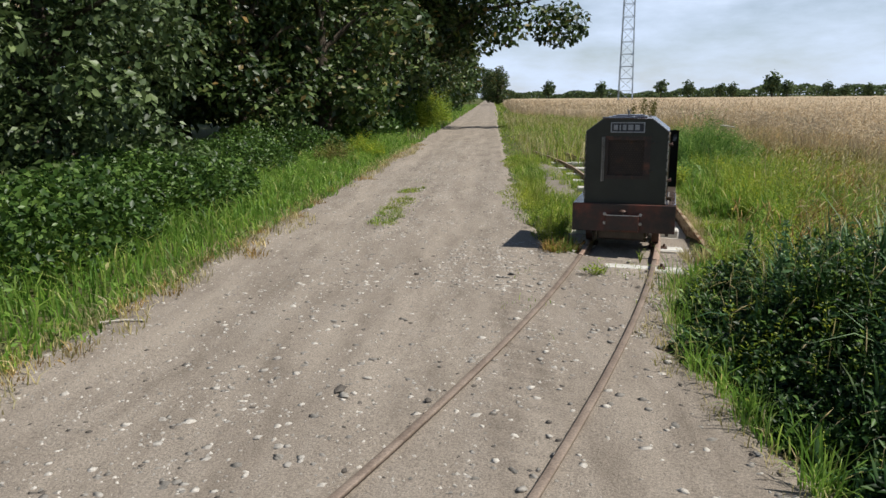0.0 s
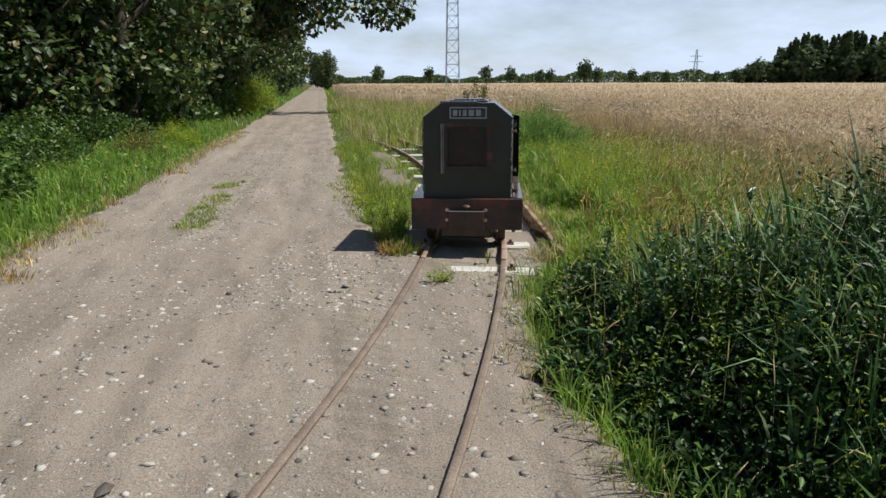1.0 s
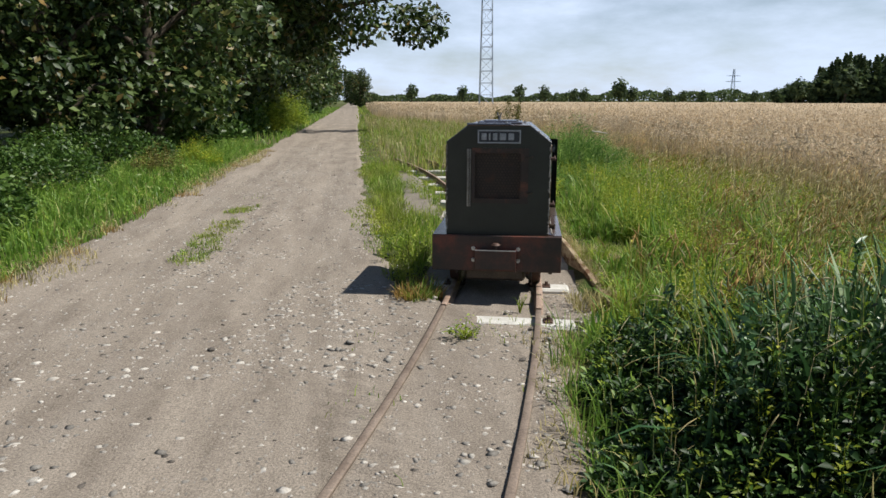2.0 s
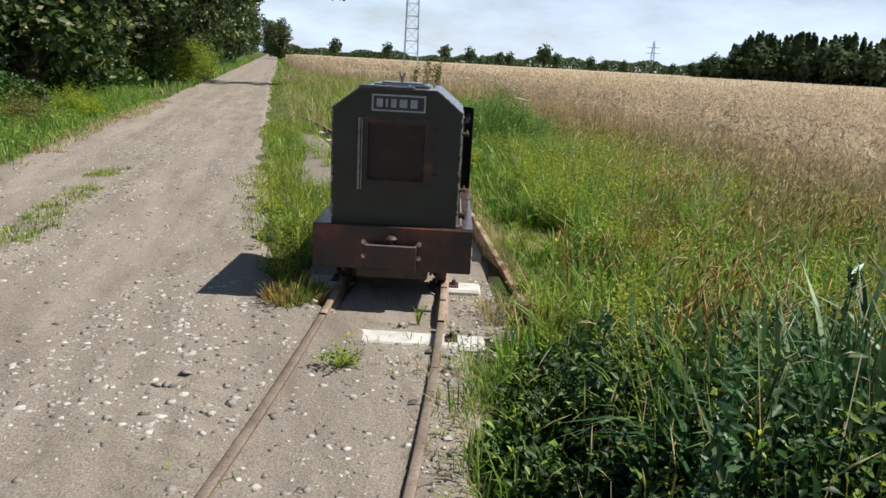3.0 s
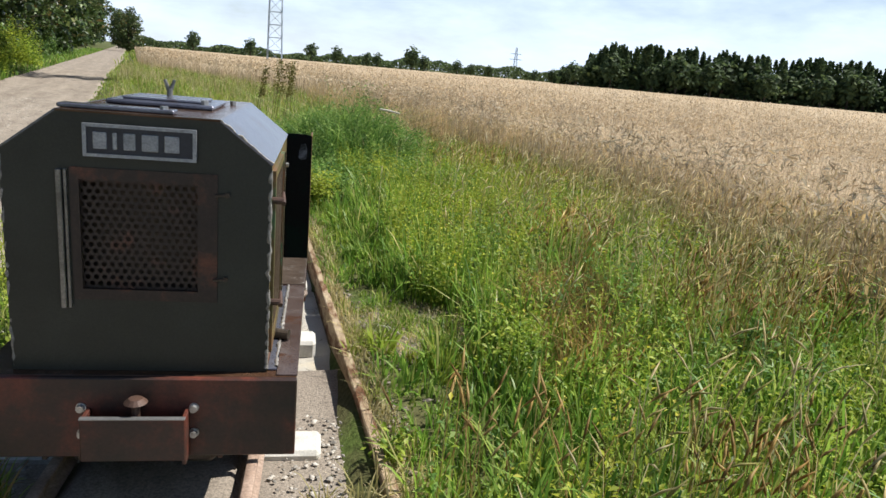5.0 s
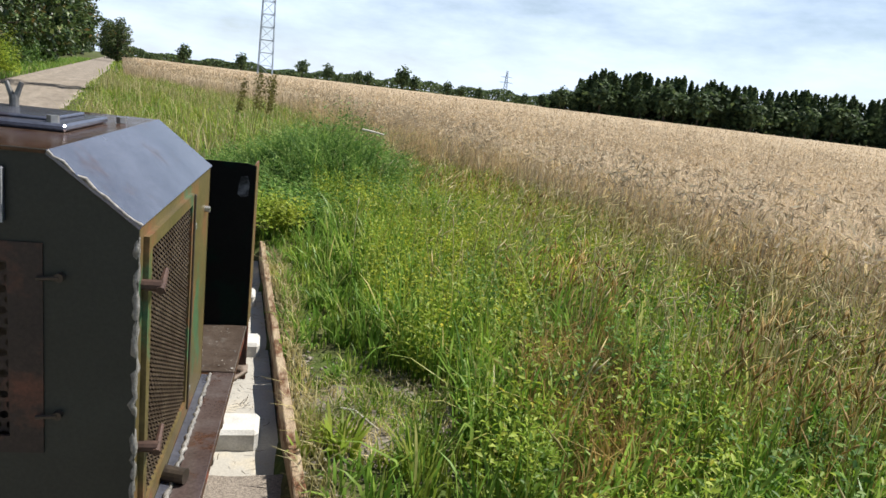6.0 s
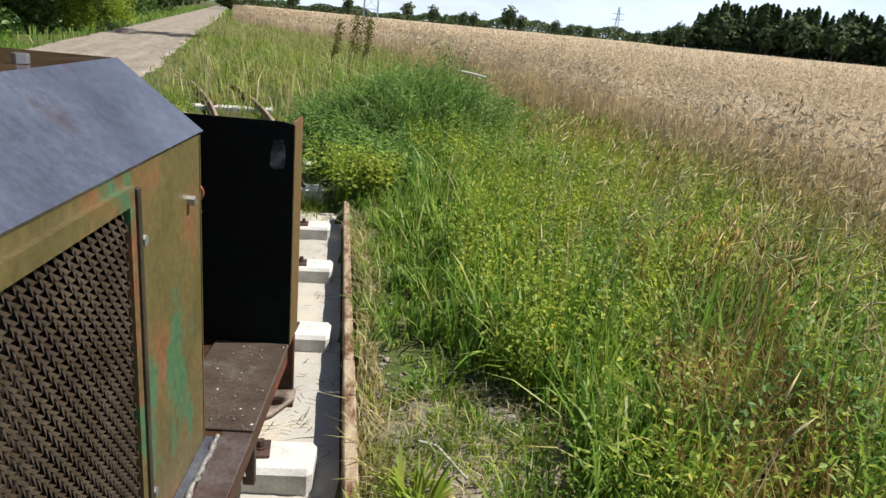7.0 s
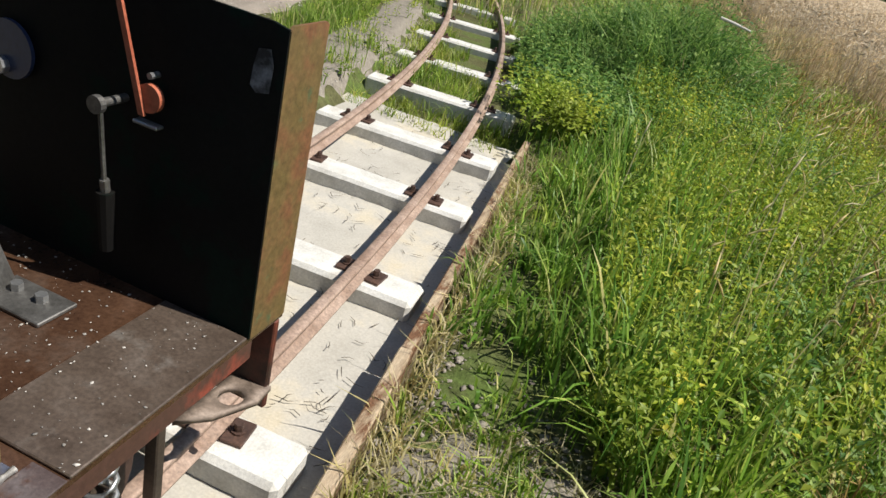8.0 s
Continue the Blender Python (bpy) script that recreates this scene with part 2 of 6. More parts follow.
CROP = surface("ripe_crop_canopy", [(0.3, (0.36, 0.265, 0.165)), (0.7, (0.52, 0.41, 0.275))], 0.25, 9, 0.35, 0.95, 0, 0.8, 0.12, spec=0.1,
               patches=(0.46, 0.365, 0.25), patch_scale=0.05, patch_at=(0.4, 0.65))
GRASS = foliage("fresh_grass", [(0.0, (0.07, 0.15, 0.014)), (0.45, (0.19, 0.33, 0.035)), (0.8, (0.34, 0.46, 0.085)), (1.0, (0.60, 0.54, 0.22))], 0.45, 0.45, patch=(0.40, 0.40, 0.07))
LUSH = foliage("lush_verge_grass", [(0.0, (0.10, 0.215, 0.03)), (0.5, (0.205, 0.36, 0.055)), (0.9, (0.34, 0.47, 0.10)), (1.0, (0.54, 0.50, 0.20))], 0.42, 0.48)
DRYGRASS = foliage("dry_grass", [(0.0, (0.29, 0.27, 0.085)), (0.5, (0.47, 0.40, 0.19)), (1.0, (0.68, 0.59, 0.37))], 0.6, 0.4)
REED = foliage("blue_green_reed", [(0.0, (0.025, 0.075, 0.022)), (0.5, (0.07, 0.16, 0.052)), (0.85, (0.15, 0.27, 0.11)), (1.0, (0.30, 0.40, 0.22))], 0.4, 0.2, gloss=0.4)
BRAMBLE = foliage("bramble_leaf", [(0.0, (0.010, 0.028, 0.007)), (0.6, (0.027, 0.066, 0.013)), (0.9, (0.07, 0.14, 0.026)), (1.0, (0.18, 0.27, 0.055))], 0.45, 0.10, gloss=0.2)
HERB = foliage("green_herb_leaf", [(0.0, (0.085, 0.17, 0.016)), (0.5, (0.235, 0.355, 0.036)), (1.0, (0.46, 0.53, 0.10))], 0.5, 0.44, patch=(0.40, 0.40, 0.04), patch_scale=1.1)
BANKLEAF = foliage("bank_leaf", [(0.0, (0.022, 0.055, 0.010)), (0.6, (0.060, 0.12, 0.022)), (1.0, (0.15, 0.24, 0.055))], 0.42, 0.3, clump=1.6)
NETTLE = foliage("dark_nettle_leaf", [(0.0, (0.06, 0.145, 0.03)), (0.6, (0.16, 0.29, 0.06)), (1.0, (0.34, 0.45, 0.13))], 0.6, 0.42)
YELLOWLEAF = foliage("yellow_green_weed", [(0.0, (0.16, 0.26, 0.026)), (0.7, (0.33, 0.41, 0.045)), (1.0, (0.54, 0.48, 0.06))], 0.5, 0.42)
TREELEAF = foliage("tree_leaf", [(0.0, (0.016, 0.034, 0.009)), (0.6, (0.05, 0.085, 0.022)), (0.9, (0.12, 0.17, 0.05)), (1.0, (0.21, 0.14, 0.05))], 0.42, 0.22, clump=0.9, gloss=0.3)
HAZEL = foliage("hazel_leaf", [(0.0, (0.03, 0.055, 0.016)), (0.6, (0.08, 0.12, 0.042)), (1.0, (0.19, 0.25, 0.11))], 0.42, 0.25, clump=1.5, gloss=0.3)
FARLEAF = foliage("far_woodland", [(0.0, (0.04, 0.065, 0.03)), (0.6, (0.08, 0.125, 0.05)), (1.0, (0.15, 0.20, 0.08))], 0.7, 0.35, clump=0.25)
RUSSET = foliage("russet_grass", [(0.0, (0.22, 0.13, 0.04)), (0.5, (0.36, 0.24, 0.08)), (1.0, (0.52, 0.38, 0.16))], 0.6, 0.4)
GOLD = foliage("golden_grass", [(0.0, (0.44, 0.32, 0.15)), (0.5, (0.63, 0.48, 0.26)), (1.0, (0.76, 0.63, 0.40))], 0.6, 0.42)
WHEAT = foliage("ripe_wheat", [(0.0, (0.33, 0.25, 0.155)), (0.5, (0.51, 0.405, 0.275)), (1.0, (0.66, 0.565, 0.42))], 0.6, 0.38, clump=1.2)
SORREL = foliage("brown_seed_head", [(0.0, (0.12, 0.11, 0.03)), (1.0, (0.24, 0.22, 0.06))], 0.7, 0.2)

# ---- builders ----
rng = np.random.default_rng(7)


def mesh_from(name, v, quads=None, tris=None, material=None, smooth=False):
    """A mesh from arrays of vertices, four-sided and three-sided faces."""
    me = bpy.data.meshes.new(name)
    v = np.asarray(v, dtype=np.float32).reshape(-1, 3)
    q = np.zeros((0, 4), int) if quads is None else np.asarray(quads, int).reshape(-1, 4)
    t = np.zeros((0, 3), int) if tris is None else np.asarray(tris, int).reshape(-1, 3)
    me.vertices.add(len(v))
    me.vertices.foreach_set("co", v.ravel())
    me.loops.add(len(q) * 4 + len(t) * 3)
    me.loops.foreach_set("vertex_index", np.concatenate([q.ravel(), t.ravel()]).astype(np.int32))
    me.polygons.add(len(q) + len(t))
    starts = np.concatenate([np.arange(len(q)) * 4, len(q) * 4 + np.arange(len(t)) * 3]).astype(np.int32)
    me.polygons.foreach_set("loop_start", starts)
    if smooth:
        me.polygons.foreach_set("use_smooth", np.ones(len(q) + len(t), dtype=bool))
    me.update(calc_edges=True)
    if material:
        me.materials.append(material)
    return me


def link(name, me, parent=None, label=""):
    ob = new(name, me)
    if parent:
        ob.parent = parent
    if label:
        ob["label"] = label
    return ob


def part(name, bm, material, parent=None, label=""):
    """One bmesh as one mesh object, under a thing or a part."""
    me = bpy.data.meshes.new(name)
    bmesh.ops.recalc_face_normals(bm, faces=bm.faces)
    bm.to_mesh(me)
    bm.free()
    me.materials.append(material)
    return link(name, me, parent, label)


def thing(name, label, category, group="", at=(0, 0, 0), kind=""):
    ob = new(name)
    ob.location = at
    ob.empty_display_size = 0.1
    return tagged(ob, label, category, group, kind)


def box(bm, x0, x1, y0, y1, z0, z1, bevel=0.003, m=None):
    r = bmesh.ops.create_cube(bm, size=1)
    vs = r["verts"]
    for v in vs:
        v.co = Vector(((x0 + x1) / 2 + v.co.x * (x1 - x0), (y0 + y1) / 2 + v.co.y * (y1 - y0), (z0 + z1) / 2 + v.co.z * (z1 - z0)))
    if bevel:
        es = list({e for v in vs for e in v.link_edges})
        r = bmesh.ops.bevel(bm, geom=es, offset=bevel, segments=1, affect='EDGES', profile=0.5)
        vs = list({v for f in r["faces"] for v in f.verts} | {v for v in vs if v.is_valid})
    if m:
        bmesh.ops.transform(bm, matrix=m, verts=vs)
    return bm


def bx(*a, **k):
    return box(bmesh.new(), *a, **k)


def rod(bm, a, b, r0, r1=None, n=10):
    a, b = Vector(a), Vector(b)
    r1 = r0 if r1 is None else r1
    m = Matrix.Translation((a + b) / 2) @ (b - a).to_track_quat("Z", "Y").to_matrix().to_4x4()
    bmesh.ops.create_cone(bm, cap_ends=True, segments=n, radius1=r0, radius2=r1, depth=(b - a).length, matrix=m)
    return bm


def sheet(bm, outline, thick):
    """A flat plate: its outline in order, pushed out by the vector thick."""
    vs = [bm.verts.new(p) for p in outline]
    f = bm.faces.new(vs)
    r = bmesh.ops.extrude_face_region(bm, geom=[f])
    for e in r["geom"]:
        if isinstance(e, bmesh.types.BMVert):
            e.co += Vector(thick)
    return bm


def ring(bm, outer, inner, thick):
    """A flat frame between two outlines of four corners, pushed out by the vector thick."""
    o, i = [bm.verts.new(p) for p in outer], [bm.verts.new(p) for p in inner]
    fs = [bm.faces.new((o[k], o[(k + 1) % 4], i[(k + 1) % 4], i[k])) for k in range(4)]
    r = bmesh.ops.extrude_face_region(bm, geom=fs)
    for e in r["geom"]:
        if isinstance(e, bmesh.types.BMVert):
            e.co += Vector(thick)
    return bm


def rect(a0, a1, b0, b1):
    return [(a0, b0), (a1, b0), (a1, b1), (a0, b1)]


def tube_arrays(pts, radii, n=7):
    """Vertices and quads of a tapered tube along points."""
    pts = [Vector(p) for p in pts]
    v, q = [], []
    for i, p in enumerate(pts):
        d = (pts[min(i + 1, len(pts) - 1)] - pts[max(i - 1, 0)]).normalized()
        s = d.cross(Vector((0.31, 0.95, 0.05))).normalized()
        u = d.cross(s)
        for k in range(n):
            a = 2 * math.pi * k / n
            v.append(p + (s * math.cos(a) + u * math.sin(a)) * radii[i])
    for i in range(len(pts) - 1):
        for k in range(n):
            q.append((i * n + k, i * n + (k + 1) % n, (i + 1) * n + (k + 1) % n, (i + 1) * n + k))
    return [tuple(c) for c in v], q


def join_tubes(tubes):
    v, q = [], []
    for pts, radii, n in tubes:
        a, b = tube_arrays(pts, radii, n)
        q += [tuple(i + len(v) for i in f) for f in b]
        v += a
    return v, q


def blades(name, pts, h, w, material, lean=0.35, droop=0.5):
    """Grass blades, each bent and tapered, at the given feet."""
    n = len(pts)
    a = rng.uniform(0, 2 * math.pi, n)
    b = rng.uniform(0, 2 * math.pi, n)
    le = np.clip(np.abs(rng.normal(0, lean, n)), 0, 0.75) * h
    d = np.stack([np.cos(b), np.sin(b), np.zeros(n)], 1)
    s = np.stack([np.cos(a), np.sin(a), np.zeros(n)], 1) * (w / 2)[:, None]
    up = np.array([0, 0, 1.0])
    mid = pts + d * (le * 0.35)[:, None] + up * (h * 0.6)[:, None]
    tip = pts + d * (le * (1 + droop))[:, None] + up * (h * rng.uniform(0.8, 1.0, n))[:, None]
    v = np.stack([pts - s, pts + s, mid + s * 0.8, mid - s * 0.8, tip], 1).reshape(-1, 3)
    i = np.arange(n)[:, None] * 5
    return mesh_from(name, v, i + np.array([[0, 1, 2, 3]]), i + np.array([[3, 2, 4]]), material)


def leaves(name, pts, size, material, flat=0.5, long=1.5, outward=None):
    """Small pointed leaves at the given places, turned at random."""
    n = len(pts)
    nr = rng.normal(0, 1, (n, 3))
    nr[:, 2] = np.abs(nr[:, 2]) + flat
    if outward is not None:
        nr += outward * 0.8
    nr /= np.linalg.norm(nr, axis=1)[:, None]
    t = np.cross(nr, rng.normal(0, 1, (n, 3)))
    t /= np.linalg.norm(t, axis=1)[:, None] + 1e-9
    b = np.cross(nr, t)
    sz = size * rng.uniform(0.6, 1.3, n)
    L, W = (t * (sz * long / 2)[:, None]), (b * (sz / 2)[:, None])
    fold = nr * (sz * 0.12)[:, None]
    v = np.stack([pts - L, pts + W * 0.9 - L * 0.1 + fold, pts + L, pts - W * 0.9 - L * 0.1 + fold], 1).reshape(-1, 3)
    i = np.arange(n)[:, None] * 4
    return mesh_from(name, v, None, np.concatenate([i + np.array([[0, 1, 2]]), i + np.array([[0, 2, 3]])], 1).reshape(-1, 3), material)


def sward(name, centres, per, r, h, w, material, spread=0.3, arch=0.5):
    """Tussocks of arching blades that spread from each centre; h is a height for each centre, w a blade's width."""
    c, n = np.repeat(centres, per, 0), len(centres) * per
    hh = np.repeat(h, per) * rng.uniform(0.4, 1.12, n)
    a = rng.uniform(0, 2 * math.pi, n)
    b = a + rng.normal(0, 0.7, n)
    off = np.sqrt(rng.random(n)) * r
    d = np.stack([np.cos(b), np.sin(b), np.zeros(n)], 1)
    foot = c + np.stack([np.cos(a) * off, np.sin(a) * off, np.zeros(n)], 1)
    le = hh * np.clip(np.abs(rng.normal(0, spread, n)) + 0.06, 0, 0.6)
    bow = rng.random(n) ** 2 * arch
    tw = b + math.pi / 2 + rng.normal(0, 0.6, n)
    side = np.stack([np.cos(tw), np.sin(tw), np.zeros(n)], 1) * (rng.uniform(0.6, 1.4, n) * w / 2)[:, None]
    rows = []
    for t, k in ((0.0, 0.7), (0.45, 1.0), (0.8, 0.7), (1.0, 0.0)):
        p = foot + d * (le * t * t * (1 + 0.8 * bow))[:, None]
        p = p + np.array([0, 0, 1.0]) * (hh * (t - bow * t ** 3 * 0.75))[:, None]
        rows += [p - side * k, p + side * k] if k else [p]
    v = np.stack(rows, 1).reshape(-1, 3)
    i = np.arange(n)[:, None] * 7
    q = np.concatenate([i + np.array([[0, 1, 3, 2]]), i + np.array([[2, 3, 5, 4]])], 1).reshape(-1, 4)
    return mesh_from(name, v, q, i + np.array([[4, 5, 6]]), material)


def leafy(name, feet, h, per, size, long, material, rise=0.5, reach=0.02, start=0.15):
    """Upright leafy stems: a thin stem at each foot, and leaves set round it that spread outwards, smaller to the top."""
    m, n = len(feet), len(feet) * per
    lean = rng.normal(0, 0.14, (m, 2)) * h[:, None]
    f, hh, ln = np.repeat(feet, per, 0), np.repeat(h, per), np.repeat(lean, per, 0)
    t = start + (1 - start) * (np.tile(np.arange(per), m) + rng.random(n)) / per
    a = np.tile(np.arange(per) * 2.4, m) + np.repeat(rng.uniform(0, 6.28, m), per) + rng.normal(0, 0.4, n)
    base = f + np.concatenate([ln * (t * t)[:, None], (hh * t)[:, None]], 1)
    e = rise * (0.4 + t) + rng.normal(0, 0.3, n)
    d = np.stack([np.cos(a) * np.cos(e), np.sin(a) * np.cos(e), np.sin(e)], 1)
    s = np.stack([-np.sin(a), np.cos(a), rng.normal(0, 0.35, n)], 1)
    up = np.cross(d, s)
    sz = size * (1.25 - 0.6 * t) * rng.uniform(0.6, 1.3, n)
    L, W = d * (sz * long)[:, None], s * (sz / 2)[:, None]
    o = base + d * reach
    drop = np.array([0, 0, -1.0]) * (sz * long * 0.22)[:, None]
    v = np.stack([o, o + L * 0.45 + W + up * (sz * 0.15)[:, None], o + L + drop, o + L * 0.45 - W + up * (sz * 0.15)[:, None]], 1).reshape(-1, 3)
    i = np.arange(n)[:, None] * 4
    tri = np.concatenate([i + np.array([[0, 1, 2]]), i + np.array([[0, 2, 3]])], 1).reshape(-1, 3)
    sw = np.stack([np.full(m, 0.0022), np.full(m, 0.0012), np.zeros(m)], 1)
    top = feet + np.concatenate([lean, h[:, None]], 1)
    k = len(v)
    v = np.concatenate([v, np.stack([feet - sw, feet + sw, top + sw * 0.6, top - sw * 0.6], 1).reshape(-1, 3)])
    return mesh_from(name, v, k + np.arange(m)[:, None] * 4 + np.array([[0, 1, 2, 3]]), tri, material)


def eared(name, feet, h, material, head=0.10, wide=0.011, nod=0.5):
    """Grass stems with a nodding ear: a thin stem that bends over and a flattened, swollen head at its end."""
    n = len(feet)
    b = rng.normal(0.4, 1.3, n)
    d = np.stack([np.cos(b), np.sin(b), np.zeros(n)], 1)
    le = h * np.abs(rng.normal(0.12, 0.12, n))
    hd = head * rng.uniform(0.6, 1.3, n)
    nd = rng.uniform(0.1, 1.0, n) * nod
    tw = rng.uniform(0, 6.28, n)
    s = np.stack([np.cos(tw), np.sin(tw), np.zeros(n)], 1)
    z = np.array([0, 0, 1.0])
    mid = feet + d * (le * 0.35)[:, None] + z * (h * 0.55)[:, None]
    neck = feet + d * le[:, None] + z * h[:, None]
    dirn = d * np.sin(0.3 + nd * 1.6)[:, None] + z * np.cos(0.3 + nd * 1.6)[:, None]
    belly = neck + dirn * (hd * 0.4)[:, None]
    tip = neck + dirn * hd[:, None] - z * (hd * nd * 0.3)[:, None]
    u = np.cross(dirn, s)
    v = np.stack([feet - s * 0.0018, feet + s * 0.0018, mid + s * 0.0016, mid - s * 0.0016, neck + s * 0.0014, neck - s * 0.0014,
                  belly + s * wide / 2, belly - s * wide / 2, belly + u * wide / 2, belly - u * wide / 2, tip], 1).reshape(-1, 3)
    i = np.arange(n)[:, None] * 11
    q = np.concatenate([i + np.array([[0, 1, 2, 3]]), i + np.array([[3, 2, 4, 5]])], 1).reshape(-1, 4)
    tri = np.concatenate([i + np.array([[x, y, w]]) for x, y, w in ((4, 6, 8), (6, 10, 8), (5, 8, 7), (8, 10, 7), (4, 9, 6), (6, 9, 10), (5, 7, 9), (7, 10, 9))], 1).reshape(-1, 3)
    return mesh_from(name, v, q, tri, material)


def wave(x, y, seed=0.0):
    """Smooth, even unevenness between about -1 and 1."""
    return (np.sin(1.7 * x + 0.9 * y + seed) + np.sin(-1.1 * x + 2.3 * y + 2 * seed + 1) + np.sin(3.1 * x - 1.9 * y + seed * 3) * 0.6 + np.sin(0.43 * x + 0.37 * y + seed)) / 3.4


def road_left(y):
    return np.interp(y, [-60, -8, -4, -1.7, 1.5, 7, 14, 28, 68, 320], [-4.5, -2.5, -2.8, -3.35, -4.05, -5.4, -7.1, -10.5, -20.5, -84])


def road_right(y):
    return np.interp(y, [-60, -8, -4.5, -3.5, -2.5, -1.0, -0.45, -0.2, 0.2, 0.8, 1.6, 2.4, 7.4, 28, 68, 320],
                     [3.0, 1.9, 1.15, 0.8, 0.45, 0.42, 0.42, -0.30, -0.75, -0.95, -1.2, -1.42, -2.75, -7.9, -17.6, -80])


def track_x(y):
    d = np.asarray(y, float) - 0.3
    return 0.03 - np.where(d > 0, 0.0203, 0.0156) * d * d


def board_x(y):
    return 0.832 - 0.104 * (np.asarray(y, float))


def wheat_left(y):
    return np.interp(y, [-60, -3, 2, 6, 9, 13, 24, 33, 44, 68, 320], [6.5, 5.6, 4.6, 4.2, 3.5, 2.7, 0.6, -3.4, -9.8, -15.8, -77])


def ground_z(x, y):
    near = np.exp(-((np.asarray(x) / 30) ** 2 + (np.asarray(y) / 40) ** 2))
    z = 0.02 * wave(x, y) * near - 0.02
    z = z - 0.05 * ((x > road_left(y) + 0.2) & (x < road_right(y) - 0.2))
    bed = (np.abs(x - track_x(y) - 0.02) < 0.66) & (y > -0.35) & (y < 5.2)
    far_bed = (np.abs(x - track_x(y)) < 0.66) & (y >= 5.2) & (y < 10.5)
    return np.where(bed, -0.16, np.where(far_bed, -0.10, z))


# ---- ground, road, bed ----


def spread(step, near, far):
    out, s, p = [], step, 0.0
    while p < far:
        out.append(p)
        p += s
        if p > near:
            s *= 1.18
    return np.array(out + [far])


gx = spread(0.12, 6, 3500)
gx = np.concatenate([-gx[:0:-1], gx])
gy = np.concatenate([-spread(0.12, 6, 3500)[:0:-1], spread(0.12, 9, 3500)])
X, Y = np.meshgrid(gx, gy)
V = np.stack([X, Y, ground_z(X, Y)], 2).reshape(-1, 3)


def grid_quads(ny, nx):
    i = (np.arange(ny - 1)[:, None] * nx + np.arange(nx - 1)[None]).reshape(-1, 1)
    return i + np.array([[0, 1, nx + 1, nx]])


tagged(link("ground", mesh_from("ground", V, grid_quads(len(gy), len(gx)), None, SOIL, True)),
       "flat brown farmland soil beneath the grass and crops", "ground", kind="structure")

def road_z(x, y):
    lane = (x - road_left(y)) / 2.75
    ruts = -0.022 * np.exp(-((lane - 0.27) / 0.11) ** 2) - 0.022 * np.exp(-((lane - 0.78) / 0.10) ** 2)
    tread = 0.006 * np.sin((x * 0.35 + y) * 46) * np.exp(-((x + 0.25 + 0.22 * (y + 3)) / 0.20) ** 4) * (y < -0.9) * (y > -6.5)
    return 0.012 + np.where(y > 0.2, ruts, ruts * 0.4) + 0.002 * wave((x + 0.24 * y) * 4, y * 0.3, 1) + 0.0014 * wave(x * 13, y * 9, 5) + tread


ry = np.concatenate([np.arange(-14, -7, 0.07), np.arange(-7, 0.5, 0.022), np.arange(0.5, 14, 0.07), 14 + spread(0.2, 10, 300)])
ru = np.linspace(0, 1, 90)
RL, RR = road_left(ry) - 0.16 + 0.07 * wave(ry * 2.3, ry, 4), road_right(ry) + 0.14 + 0.10 * wave(ry * 3.1, ry, 2)
X = RL[:, None] + (RR - RL)[:, None] * ru[None]
Y = np.repeat(ry[:, None], len(ru), 1)
edge = -0.05 * (np.exp(-(ru / 0.03) ** 2) + np.exp(-((1 - ru) / 0.03) ** 2))[None]
Z = road_z(X, Y) + edge + rng.normal(0, 0.0022, X.shape)
Z = np.where((X > -0.05) & (X < 0.7) & (Y > -0.64) & (Y < -0.36), -0.03, Z)
tagged(link("road", mesh_from("road", np.stack([X, Y, Z], 2).reshape(-1, 3), grid_quads(len(ry), len(ru)), None, DIRT, True)),
       "pale sandy farm track with wheel ruts and gravel", "dirt road", kind="structure")

def bed_stretch(y0, y1, material, lift, label):
    by = np.arange(y0, y1, 0.06)
    bu = np.linspace(0, 1, 26)
    BL, BR = track_x(by) - 0.62, np.minimum(board_x(by) - 0.03, track_x(by) + 0.74)
    X = BL[:, None] + (BR - BL)[:, None] * bu[None]
    Y = np.repeat(by[:, None], len(bu), 1)
    Z = -0.078 + 0.008 * wave(X * 4, Y * 4, 3) + rng.normal(0, 0.002, X.shape) + np.clip((0.5 - Y) * 0.07, 0, 0.06) + lift
    Z = Z + 0.055 * (np.abs(X - track_x(Y)) < 0.29) * np.exp(-((Y - 0.42) / 0.36) ** 4)
    tagged(link("track_bed", mesh_from("track_bed", np.stack([X, Y, Z], 2).reshape(-1, 3), grid_quads(len(by), len(bu)), None, material, True)),
           label, "sand bed", kind="structure")


bed_stretch(-0.45, 1.25, DIRT, 0.004, "grey dirt bed beneath the locomotive")
bed_stretch(1.15, 4.75, SAND, -0.036, "pale sand bed packed level between the concrete sleepers")

# ---- railway track ----
track = thing("railway_track", "narrow-gauge track of rusty rails on pale concrete sleepers, curving away", "railway track")
RAIL_TOP = 0.036
prof = [(-0.033, -0.065), (0.033, -0.065), (0.033, -0.059), (0.007, -0.05), (0.006, -0.022), (0.019, -0.016), (0.019, -0.003), (0.014, 0.0),
        (-0.014, 0.0), (-0.019, -0.003), (-0.019, -0.016), (-0.006, -0.022), (-0.007, -0.05), (-0.033, -0.059)]


